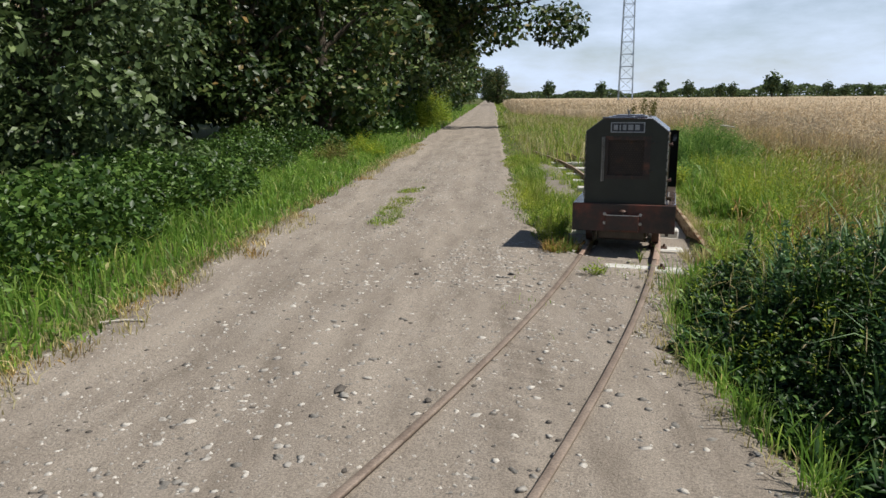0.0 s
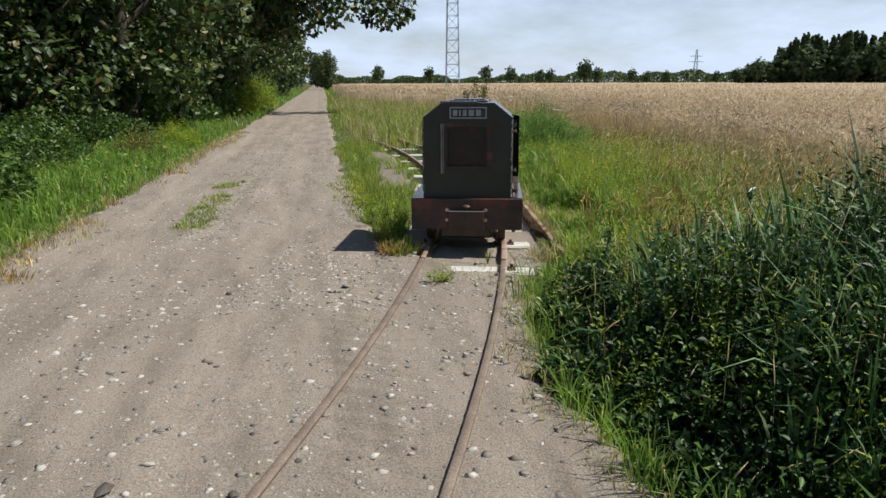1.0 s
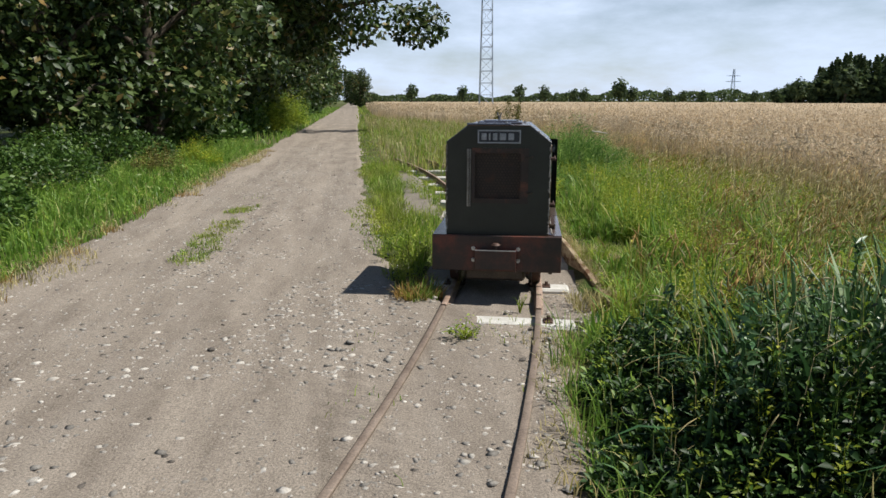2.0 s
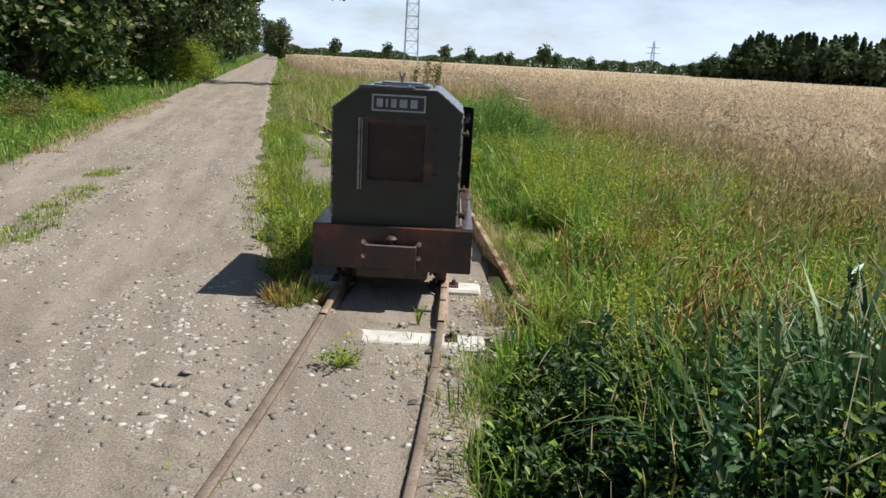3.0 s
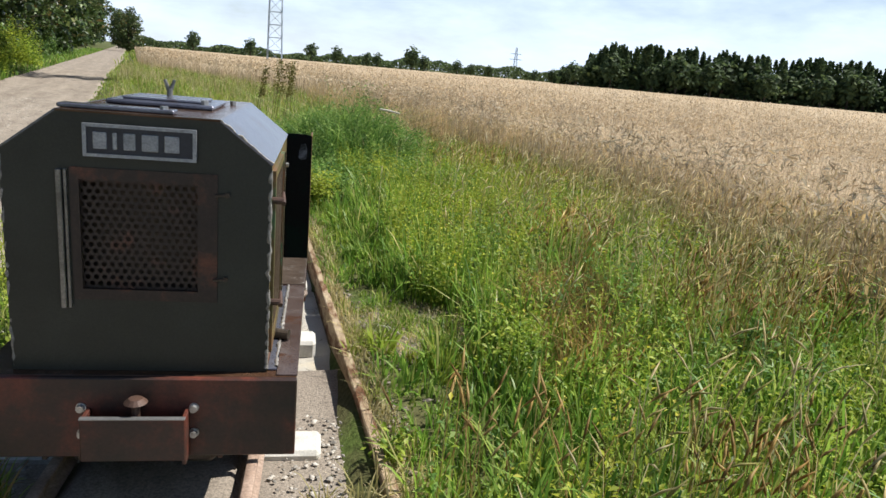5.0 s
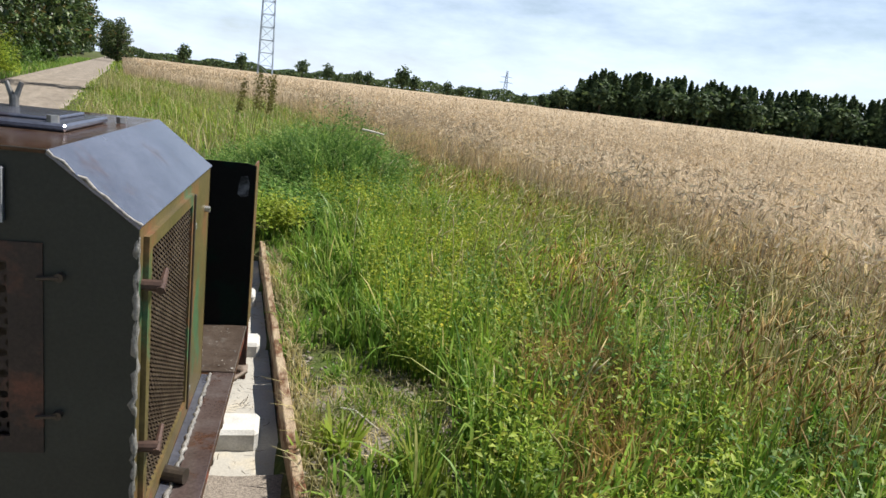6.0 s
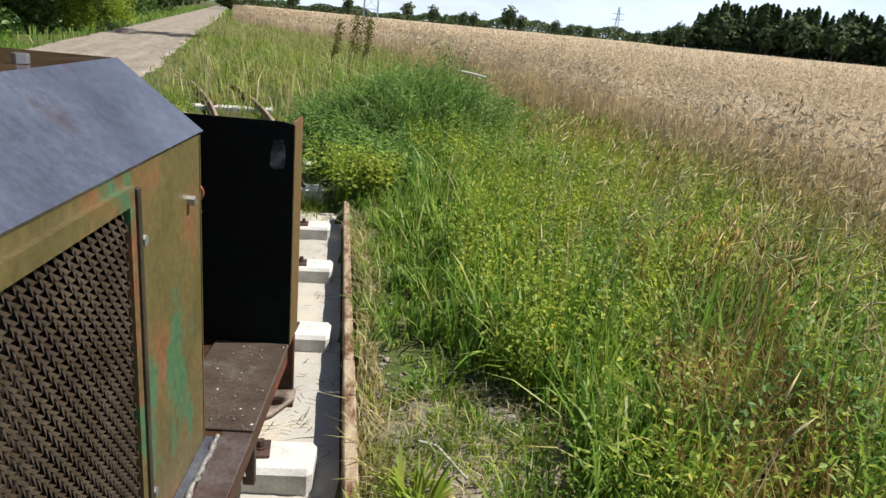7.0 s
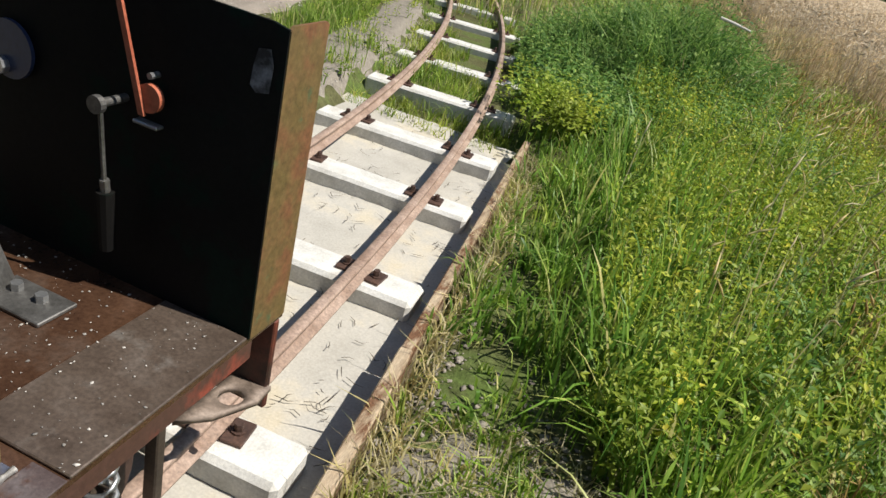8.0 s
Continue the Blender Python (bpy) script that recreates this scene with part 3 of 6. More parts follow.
def rail(side, y0, y1, material, label):
    ys = np.arange(y0, y1, 0.12)
    v, q, n = [], [], len(prof)
    for y in ys:
        slope = float(track_x(y + 0.05) - track_x(y - 0.05)) / 0.1
        d = Vector((slope, 1, 0)).normalized()
        r = Vector((d.y, -d.x, 0))
        o = Vector((float(track_x(y)), y, RAIL_TOP)) + r * 0.32 * side
        v += [tuple(o + r * a + Vector((0, 0, b))) for a, b in prof]
    for i in range(len(ys) - 1):
        q += [(i * n + k, i * n + (k + 1) % n, (i + 1) * n + (k + 1) % n, (i + 1) * n + k) for k in range(n)]
    return link("rail", mesh_from("rail", v, q, None, material), track, label)


for side in (-1, 1):
    rail(side, -9.0, -0.3, RAILDUST, "dust-covered rail sunk flush in the dirt")
    rail(side, -0.33, 12.0, RAIL, "rust-brown rail")

bm = bx(-0.56, 0.56, -0.088, 0.088, -0.14, 0, bevel=0.016)
sleeper_mesh = bpy.data.meshes.new("sleeper")
bm.to_mesh(sleeper_mesh)
bm.free()
sleeper_mesh.materials.append(CONCRETE)
bm = bx(-0.03, 0.03, -0.045, 0.045, 0, 0.012, bevel=0.002)
rod(bm, (0.0, 0, 0.01), (0.0, 0, 0.04), 0.013, n=6)
rod(bm, (0.0, 0, 0.012), (0.0, 0, 0.018), 0.02, n=10)
clip_mesh = bpy.data.meshes.new("rail_clip")
bm.to_mesh(clip_mesh)
bm.free()
clip_mesh.materials.append(RUST)
for y in (-0.50, 0.48, 1.55, 2.50, 3.35, 4.12, 5.16, 6.14, 7.2, 8.3, 9.5):
    turn = 0.6 * math.degrees(math.atan(float(track_x(y + 0.05) - track_x(y - 0.05)) / 0.1))
    s = link("sleeper", sleeper_mesh, track)
    s.matrix_basis = pose(float(track_x(y)), y, RAIL_TOP - 0.067 + (0.026 if y < 0 else 0), 0, 0, -turn)
    if y > -1:
        for x in (-0.385, -0.255, 0.255, 0.385) if y > 0 else (0.385,):
            c = link("rail_clip", clip_mesh, s)
            c.matrix_basis = pose(x, random.uniform(-0.02, 0.02), 0.0, 0, 0, random.uniform(-6, 6))

# edging boards beside the bed
for y0, y1, w, h, dx in ((-0.22, 2.12, 0.045, 0.105, 0.0), (2.125, 4.6, 0.040, 0.10, 0.0)):
    bm = bmesh.new()
    a, b = Vector((float(board_x(y0)) + dx, y0, 0)), Vector((float(board_x(y1)) + dx, y1, 0))
    box(bm, -w / 2, w / 2, 0, (b - a).length, -0.14, h - 0.07, 0.005, Matrix.Translation(a) @ Matrix.Rotation(math.atan2(-(b - a).x, (b - a).y), 4, 'Z'))
    tagged(part("edging_board", bm, BOARD), "weathered plank set on edge along the sand bed", "edging board", "boards along the track")

# ---- locomotive ----
loco = thing("locomotive", "small olive-grey diesel locomotive with rust-brown buffer beam, standing on rails", "locomotive", at=(-0.008, 0.0, 0.010))
HX0, HX1, BX0, BX1 = -0.315, 0.411, -0.411, 0.506
HY0, HY1, ZD, ZC, ZT = 0.056, 0.912, 0.445, 1.099, 1.214
TX0, TX1 = -0.168, 0.266
beam = part("buffer_beam", bx(BX0, BX1, 0.0, 0.022, 0.187, 0.445, bevel=0.004), BEAM, loco, "rust-brown front buffer beam")
for x, z in ((-0.115, 0.352), (-0.115, 0.268), (0.203, 0.352), (0.203, 0.268)):
    b = rod(bmesh.new(), (x, 0.0, z), (x, -0.018, z), 0.013, 0.011, 8)
    rod(b, (x, 0.0, z), (x, -0.004, z), 0.015, n=12)
    part("bolt", b, STEEL, beam, "bright bolt head")
bm = bmesh.new()
box(bm, -0.10, 0.19, -0.075, -0.063, 0.215, 0.35, 0.003)
box(bm, -0.10, -0.088, -0.063, 0.0, 0.215, 0.35, 0.002)
box(bm, 0.178, 0.19, -0.063, 0.0, 0.195, 0.35, 0.002)
box(bm, -0.09, 0.18, -0.063, 0.0, 0.215, 0.227, 0.002)
pocket = part("coupling_pocket", bm, BEAM, loco, "open coupling pocket with a bright worn rim")
bm = bx(-0.10, 0.19, -0.077, -0.061, 0.349, 0.354, bevel=0.001)
part("worn_rim", bm, STEEL, pocket)
bm = rod(bmesh.new(), (0.045, -0.033, 0.22), (0.045, -0.033, 0.39), 0.012)
rod(bm, (0.045, -0.033, 0.385), (0.045, -0.033, 0.398), 0.034, 0.020, 14)
part("coupling_pin", bm, RUST, loco, "coupling pin with mushroom head")

# hood panels
GX0, GX1, GZ0, GZ1 = -0.125, 0.225, 0.69, 1.035
F = lambda pts, y: [(a, y, b) for a, b in pts]
bm = bmesh.new()
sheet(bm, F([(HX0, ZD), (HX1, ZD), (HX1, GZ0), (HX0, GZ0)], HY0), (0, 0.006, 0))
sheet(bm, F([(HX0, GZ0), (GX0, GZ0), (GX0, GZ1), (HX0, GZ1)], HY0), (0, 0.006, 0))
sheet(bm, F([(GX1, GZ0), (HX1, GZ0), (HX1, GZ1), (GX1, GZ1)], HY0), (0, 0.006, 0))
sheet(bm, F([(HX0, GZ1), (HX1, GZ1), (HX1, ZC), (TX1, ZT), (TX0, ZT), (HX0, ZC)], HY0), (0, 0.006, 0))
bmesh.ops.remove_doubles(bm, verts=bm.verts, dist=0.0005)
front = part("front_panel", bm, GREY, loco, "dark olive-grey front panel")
S = lambda pts, x: [(x, a, b) for a, b in pts]
DY0, DY1, DZ0, DZ1 = 0.095, 0.57, 0.50, 1.068
for x, sgn in ((HX1, -1), (HX0, 1)):
    bm = bmesh.new()
    y0, y1 = HY0 + 0.007, HY1
    sheet(bm, S([(y0, ZD), (y1, ZD), (y1, DZ0), (y0, DZ0)], x), (0.006 * sgn, 0, 0))
    sheet(bm, S([(y0, DZ1), (y1, DZ1), (y1, ZC), (y0, ZC)], x), (0.006 * sgn, 0, 0))
    sheet(bm, S([(y0, DZ0), (DY0, DZ0), (DY0, DZ1), (y0, DZ1)], x), (0.006 * sgn, 0, 0))
    sheet(bm, S([(DY1, DZ0), (y1, DZ0), (y1, DZ1), (DY1, DZ1)], x), (0.006 * sgn, 0, 0))
    bmesh.ops.remove_doubles(bm, verts=bm.verts, dist=0.0005)
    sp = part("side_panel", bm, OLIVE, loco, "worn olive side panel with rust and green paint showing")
    bm = bmesh.new()
    o = -0.010 * sgn
    ring(bm, S(rect(DY0 - 0.004, DY1 + 0.004, DZ0 - 0.004, DZ1 + 0.004), x), S(rect(DY0 + 0.024, DY1 - 0.014, DZ0 + 0.03, DZ1 - 0.022), x), (o, 0, 0))
    door = part("side_door", bm, OLIVE, loco, "hinged mesh door in a flat steel frame")
    part("hinge_strip", bx(x + o - 0.004, x + o + 0.004, DY1 + 0.006, DY1 + 0.018, DZ0, DZ1, bevel=0.001), DARKSTEEL, door)
    # expanded metal of slanting diamonds
    v, q = [], []
    pu, pv = 0.0205, 0.028
    for i in range(24):
        for j in range(41):
            cu = DY0 + 0.024 + i * pu
            cv = DZ0 + 0.02 + j * pv / 2 + 0.0
            cu += pu / 2 if j % 2 else 0
            if cu > DY1 - 0.014 or cv > DZ1 - 0.028:
                continue
            k = len(v)
            for du, dv in ((1, 0), (0, 1), (-1, 0), (0, -1)):
                v.append((x + o * 0.2, cu + du * pu / 2, cv + dv * pv / 2 + du * 0.003))
            for du, dv in ((0.62, 0), (0, 0.66), (-0.62, 0), (0, -0.66)):
                v.append((x + o * (0.75 if dv < 0 else 0.0), cu + du * pu / 2 + 0.001, cv + dv * pv / 2 + du * 0.003))
            q += [(k + a, k + (a + 1) % 4, k + 4 + (a + 1) % 4, k + 4 + a) for a in range(4)]
    link("door_mesh", mesh_from("door_mesh", v, q, None, MESH), door, "expanded-metal mesh")
    for z, yy in ((0.985, 0.085), (0.665, 0.09)) if sgn < 0 else ():
        bm = rod(bmesh.new(), (x, yy, z), (x - 0.035 * sgn, yy, z), 0.011, n=10)
        rod(bm, (x - 0.034 * sgn, yy - 0.012, z - 0.006), (x - 0.030 * sgn, yy + 0.058, z + 0.014), 0.008, 0.005, 8)
        part("latch", bm, RUST, door, "small turned latch")
    for yy, zz in ((0.60, 0.985), (0.835, 0.985), (0.60, 0.55)) if sgn < 0 else ():
        bm = rod(bmesh.new(), (x, yy, zz), (x - 0.014 * sgn, yy, zz), 0.009, n=6)
        part("nut", bm, STEEL, sp, "bare nut")
for a, b, name in ((HX1, TX1, "right"), (HX0, TX0, "left")):
    s = 1 if name == "right" else -1
    bm = sheet(bmesh.new(), [(a + 0.004 * s, HY0 - 0.003, ZC - 0.002), (a + 0.004 * s, HY1 + 0.006, ZC - 0.002), (b, HY1 + 0.006, ZT), (b, HY0 - 0.003, ZT)], (-0.003 * s, 0, -0.005))
    part("sloping_panel", bm, SHEEN, loco, "smooth grey sloping panel, blue sky sheen put into its colour")
bm = sheet(bmesh.new(), [(TX0, HY0 - 0.003, ZT - 0.001), (TX1, HY0 - 0.003, ZT - 0.001), (TX1, HY1 + 0.006, ZT - 0.001), (TX0, HY1 + 0.006, ZT - 0.001)], (0, 0, -0.005))
top = part("top_panel", bm, DECK, loco, "dark brown hood top")
bm = sheet(bmesh.new(), F([(HX0, ZD), (HX1, ZD), (HX1, ZC), (TX1, ZT - 0.008), (TX0, ZT - 0.008), (HX0, ZC)], HY1 - 0.004), (0, -0.005, 0))
part("rear_panel", bm, BLACK, loco, "black rear panel")
bm = bx(TX0 - 0.01, TX0 + 0.30, 0.10, 0.16, ZT, ZT + 0.012, bevel=0.003)
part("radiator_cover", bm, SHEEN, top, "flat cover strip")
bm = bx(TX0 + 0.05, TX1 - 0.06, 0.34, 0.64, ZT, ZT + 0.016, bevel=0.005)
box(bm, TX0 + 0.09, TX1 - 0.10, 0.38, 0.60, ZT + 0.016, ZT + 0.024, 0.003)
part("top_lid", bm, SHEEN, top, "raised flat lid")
bm = rod(bmesh.new(), (0.03, 0.56, ZT), (0.03, 0.56, ZT + 0.05), 0.010)
for s in (-1, 1):
    rod(bm, (0.03 + 0.004 * s, 0.56, ZT + 0.045), (0.03 + 0.016 * s, 0.56, ZT + 0.078), 0.007, 0.005, 6)
part("wing_nut", bm, DULLSTEEL, top, "upright wing nut")
for x, y, h in ((0.10, 0.13, 0.02), (TX1 - 0.04, 0.68, 0.014), (TX1 - 0.09, 0.36, 0.03)):
    part("lid_bolt", rod(bmesh.new(), (x, y, ZT), (x, y, ZT + h), 0.012, n=6), STEEL, top, "small bolt head")

def bead(name, a, b, r, label):
    a, b = Vector(a), Vector(b)
    k = max(8, int((b - a).length / 0.014))
    pts = [tuple(a.lerp(b, i / k) + Vector(rng.normal(0, 0.0014, 3))) for i in range(k + 1)]
    tv, tq = tube_arrays(pts, [r * rng.uniform(0.6, 1.3) for _ in pts], 6)
    link(name, mesh_from(name, tv, tq, None, WELD, True), loco, label)


bead("weld_bead", (HX1 - 0.003, HY0 + 0.004, ZD + 0.01), (HX1 - 0.003, HY0 + 0.004, ZC - 0.02), 0.006, "grey weld bead down the front corner")
bead("weld_bead", (HX0 + 0.003, HY0 + 0.004, ZD + 0.01), (HX0 + 0.003, HY0 + 0.004, ZC - 0.02), 0.005, "grey weld bead down the front corner")
bead("weld_bead", (HX1 + 0.026, HY0 + 0.02, 0.452), (HX1 + 0.026, HY1, 0.452), 0.006, "pale weld bead along the deck")
bead("weld_bead", (HX1 + 0.002, HY0, ZC), (TX1 + 0.002, HY0 - 0.001, ZT), 0.003, "pale worn edge of the sloping panel")

# front grille: a perforated sheet, a rusty surround and a slide rail
v, q = [], []
p = 0.0225
for j in range(18):
    for i in range(17):
        cx_, cz_ = GX0 + i * p + (p / 2 if j % 2 else 0), GZ0 + 0.006 + j * p * 0.866
        if cx_ > GX1 + 0.01 or cz_ > GZ1 + 0.012:
            continue
        k = len(v)
        for r in (p / 1.732, p * 0.36):
            for a in range(6):
                t = math.radians(30 + 60 * a)
                v.append((cx_ + r * math.cos(t), HY0 + 0.012, cz_ + r * math.sin(t)))
        q += [(k + a, k + (a + 1) % 6, k + 6 + (a + 1) % 6, k + 6 + a) for a in range(6)]
link("front_grille", mesh_from("front_grille", v, q, None, GRILLE), front, "perforated rusty radiator grille")
bm = bmesh.new()
ring(bm, F(rect(GX0 - 0.012, GX1 + 0.035, GZ0 - 0.02, GZ1 + 0.022), HY0 + 0.003), F(rect(GX0 + 0.012, GX1 - 0.02, GZ0 + 0.012, GZ1 - 0.012), HY0 + 0.003), (0, -0.007, 0))
part("grille_frame", bm, GRILLE, front, "rust-brown grille surround")
bm = bx(GX0 - 0.045, GX0 - 0.030, HY0 - 0.016, HY0, GZ0 - 0.045, GZ1 + 0.015, bevel=0.002)
box(bm, GX0 - 0.026, GX0 - 0.018, HY0 - 0.010, HY0, GZ0 - 0.045, GZ1 + 0.015, 0.001)
part("slide_rail", bm, DULLSTEEL, front, "raised grille slide rail")
for x, z in ((0.287, 1.0), (0.284, 0.745)):
    b = rod(bmesh.new(), (x, HY0, z), (x, HY0 - 0.012, z), 0.008, n=8)
    rod(b, (x - 0.035, HY0 - 0.010, z - 0.003), (x, HY0 - 0.010, z), 0.004, n=6)
    part("grille_catch", b, DARKSTEEL, front, "small bent catch")
part("radiator_core", bx(GX0 - 0.02, GX1 + 0.03, HY0 + 0.10, HY0 + 0.16, GZ0 - 0.05, GZ1 + 0.02, bevel=0.004), DARKSTEEL, loco, "dark radiator core behind the grille")
# added block between the wheels: shuts out sky light and hides the bed behind
part("underframe_shade_block", bx(-0.19, 0.255, 0.12, 1.32, 0.085, 0.40, bevel=0.02), DARKSTEEL, loco, "dark block added below the deck to keep light off the bed")
part("engine_block", bx(-0.18, 0.27, 0.30, 0.72, 0.46, 0.98, bevel=0.02), DARKSTEEL, loco, "dark engine block inside the hood")

# name plate with plain raised blocks
PX0, PX1, PZ0, PZ1 = -0.097, 0.204, 1.089, 1.182
plate = part("name_plate", bx(PX0, PX1, HY0 - 0.010, HY0, PZ0, PZ1, bevel=0.003), PLATE, loco, "dark plate with a pale raised border and blocks")
bm = bmesh.new()
ring(bm, F(rect(PX0 + 0.001, PX1 - 0.001, PZ0 + 0.001, PZ1 - 0.001), HY0 - 0.009), F(rect(PX0 + 0.011, PX1 - 0.011, PZ0 + 0.010, PZ1 - 0.010), HY0 - 0.009), (0, -0.006, 0))
part("border", bm, LETTER, plate)
for i, w in enumerate((0.036, 0.012, 0.032, 0.044, 0.040)):
    x = (PX0 + 0.027, PX0 + 0.078, PX0 + 0.106, PX0 + 0.154, PX0 + 0.214)[i]
    part("raised_block", bx(x, x + w, HY0 - 0.014, HY0 - 0.009, PZ0 + 0.023, PZ1 - 0.023, bevel=0.002), LETTER, plate)

# deck, frame, wheels
deck = part("deck", bx(BX0, BX1 - 0.003, 0.022, 1.50, 0.428, 0.4445, bevel=0.002), DECK, loco, "rust-brown steel deck scattered with chips")
part("step_plate", bx(0.31, BX1, HY1 + 0.03, 1.365, 0.445, 0.452, bevel=0.002), STEP, deck, "worn grey-brown step plate")
part("side_deck", bx(HX1 + 0.03, BX1, 0.03, HY1 + 0.025, 0.4448, 0.449, bevel=0.001), SHINYDECK, deck, "smooth worn deck strip beside the hood, paled for the sky's reflection")
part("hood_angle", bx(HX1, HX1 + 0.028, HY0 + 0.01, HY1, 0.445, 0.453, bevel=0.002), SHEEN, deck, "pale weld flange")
bm = rod(bmesh.new(), (HX1 - 0.01, 0.33, 0.468), (HX1 + 0.055, 0.31, 0.468), 0.018, n=14)
part("pipe_stub", bm, DARKSTEEL, loco, "short open pipe stub")
for x in (BX1 - 0.02, BX0 + 0.008):
    part("side_sill", bx(x, x + 0.012, 0.025, 1.40, 0.375, 0.428, bevel=0.002), REDPAINT, loco, "red-oxide side sill")
part("rear_beam", bx(BX0, BX1 - 0.002, 1.472, 1.49, 0.187, 0.428, bevel=0.003), BEAM, loco, "dark red rear beam")
for x in (-0.235, 0.275):
    part("frame_plate", bx(x - 0.008, x + 0.008, 0.03, 1.41, 0.16, 0.428, bevel=0.002), BEAM, loco, "dark frame plate")
for y in (0.38, 1.08):
    ax = part("axle", rod(bmesh.new(), (-0.38, y, 0.175), (0.44, y, 0.175), 0.028, n=12), DARKSTEEL, loco)
    for s in (-1, 1):
        cx_ = 0.03 + s * 0.31
        bm = rod(bmesh.new(), (cx_ - 0.03, y, 0.175), (cx_ + 0.03, y, 0.175), 0.146, n=28)
        rod(bm, (cx_ - 0.034 * s, y, 0.175), (cx_ - 0.022 * s, y, 0.175), 0.165, n=28)
        wheel = part("wheel", bm, RUST, loco, "small flanged iron wheel")
        bm = rod(bmesh.new(), (cx_ + 0.03 * s, y, 0.175), (cx_ + 0.09 * s, y, 0.175), 0.05, n=14)
        part("axle_box", bm, DARKSTEEL, wheel)
        bm = bmesh.new()
        pts = [(cx_ + 0.085 * s + 0.028 * math.cos(a * 0.7), y + 0.028 * math.sin(a * 0.7), 0.225 + a * 0.0042) for a in range(46)]
        tv, tq = tube_arrays(pts, [0.006] * len(pts), 6)
        link("coil_spring", mesh_from("coil_spring", tv, tq, None, STEEL, True), wheel, "bare coil spring")
for y in (0.24, 0.52, 0.95, 1.2):
    part("axle_guide", bx(0.425, 0.455, y - 0.012, y + 0.012, 0.12, 0.42, bevel=0.003), DARKSTEEL, loco, "dark upright axle guide")
# towing eye
bm = bmesh.new()
out, hole = [(0.414, 1.279), (0.469, 1.333), (0.515, 1.428), (0.511, 1.484), (0.420, 1.463)], []
ring = [(0.462 + 0.028 * math.cos(2 * math.pi * k / 36), 1.405 + 0.028 * math.sin(2 * math.pi * k / 36)) for k in range(36)]


def edge_hit(a):
    """Where a ray from the eye's centre meets the outline."""
    best = None
    for (x0, y0), (x1, y1) in zip(out, out[1:] + out[:1]):
        ex, ey, dx, dy = x1 - x0, y1 - y0, math.cos(a), math.sin(a)
        den = dx * ey - dy * ex
        if abs(den) < 1e-9:
            continue
        t = ((x0 - 0.462) * ey - (y0 - 1.405) * ex) / den
        u = ((x0 - 0.462) * dy - (y0 - 1.405) * dx) / den
        if t > 0 and -1e-6 <= u <= 1 + 1e-6 and (best is None or t < best):
            best = t
    return 0.462 + best * math.cos(a), 1.405 + best * math.sin(a)


rim = [edge_hit(2 * math.pi * k / 36) for k in range(36)]
for corner in out:
    k = min(range(36), key=lambda i: math.dist(rim[i], corner))
    rim[k] = corner
v = [(x, y, z) for z in (0.25, 0.236) for pts in (ring, rim) for x, y in pts]
q = []
for k in range(36):
    n = (k + 1) % 36
    q += [(k, n, 36 + n, 36 + k), (72 + k, 108 + k, 108 + n, 72 + n), (k, 72 + k, 72 + n, n), (36 + k, 36 + n, 108 + n, 108 + k)]
link("towing_eye", mesh_from("towing_eye", v, q, None, RAILDUST), loco, "flat rusty plate with a round hole")

# rear wall with its controls
PY = 1.37
bm = sheet(bmesh.new(), F([(BX0, ZD), (BX1, ZD), (BX1, 1.05), (BX1 - 0.03, 1.056), (BX0 + 0.03, 1.056), (BX0, 1.05)], PY), (0, 0.006, 0))
wall = part("rear_wall", bm, BLACK, loco, "upright black rear plate with flanged edges")
for x in (BX1 - 0.004, BX0 - 0.002):
    bm = bmesh.new()
    sheet(bm, S([(PY + 0.003, ZD - 0.002), (1.493, ZD - 0.002), (1.493, 1.05), (1.485, 1.056), (PY + 0.012, 1.056), (PY + 0.003, 1.048)], x), (0.006, 0, 0))
    part("flange", bm, FLANGE, wall, "rusted olive flange")
bm = sheet(bmesh.new(), F([(0.447, 0.945), (0.460, 0.934), (0.484, 0.940), (0.487, 0.985), (0.479, 1.012), (0.456, 1.008), (0.450, 0.98)], PY - 0.002), (0, -0.001, 0))
part("paint_smear", bm, PALEPAINT, wall, "grey smear of paint")
bm = sheet(bmesh.new(), [(0.198, PY - 0.035, 1.018), (0.209, PY - 0.035, 1.020), (0.260, PY - 0.03, 0.83), (0.248, PY - 0.03, 0.83)], (0, 0.006, 0))
rod(bm, (0.262, PY - 0.012, 0.862), (0.262, PY - 0.024, 0.862), 0.026, n=22)
rod(bm, (0.262, PY, 0.862), (0.262, PY - 0.012, 0.862), 0.014, n=14)
part("control_lever", bm, LEVER, wall, "orange-red control lever")
part("lever_stop", bx(0.226, 0.280, PY - 0.02, PY, 0.806, 0.813, bevel=0.002), STEEL, wall, "bright stop plate")
part("stop_pin", rod(bmesh.new(), (0.262, PY - 0.022, 0.902), (0.262, PY, 0.902), 0.006, n=8), STEEL, wall)
bm = rod(bmesh.new(), (0.194, PY - 0.06, 0.835), (0.196, PY - 0.05, 0.685), 0.0045, n=8)
rod(bm, (0.194, PY, 0.838), (0.194, PY - 0.066, 0.838), 0.008, n=14)
rod(bm, (0.194, PY - 0.062, 0.838), (0.194, PY - 0.074, 0.838), 0.0165, n=14)
rod(bm, (0.196, PY - 0.05, 0.69), (0.196, PY - 0.047, 0.665), 0.009, n=8)
part("hand_brake_rod", bm, DULLSTEEL, wall, "bare steel rod")
part("grip", rod(bmesh.new(), (0.196, PY - 0.047, 0.665), (0.198, PY - 0.043, 0.54), 0.017, 0.014, 10), BLACK, wall, "black grip")
bm = rod(bmesh.new(), (-0.068, PY - 0.004, 0.848), (-0.068, PY - 0.012, 0.848), 0.056, n=28)
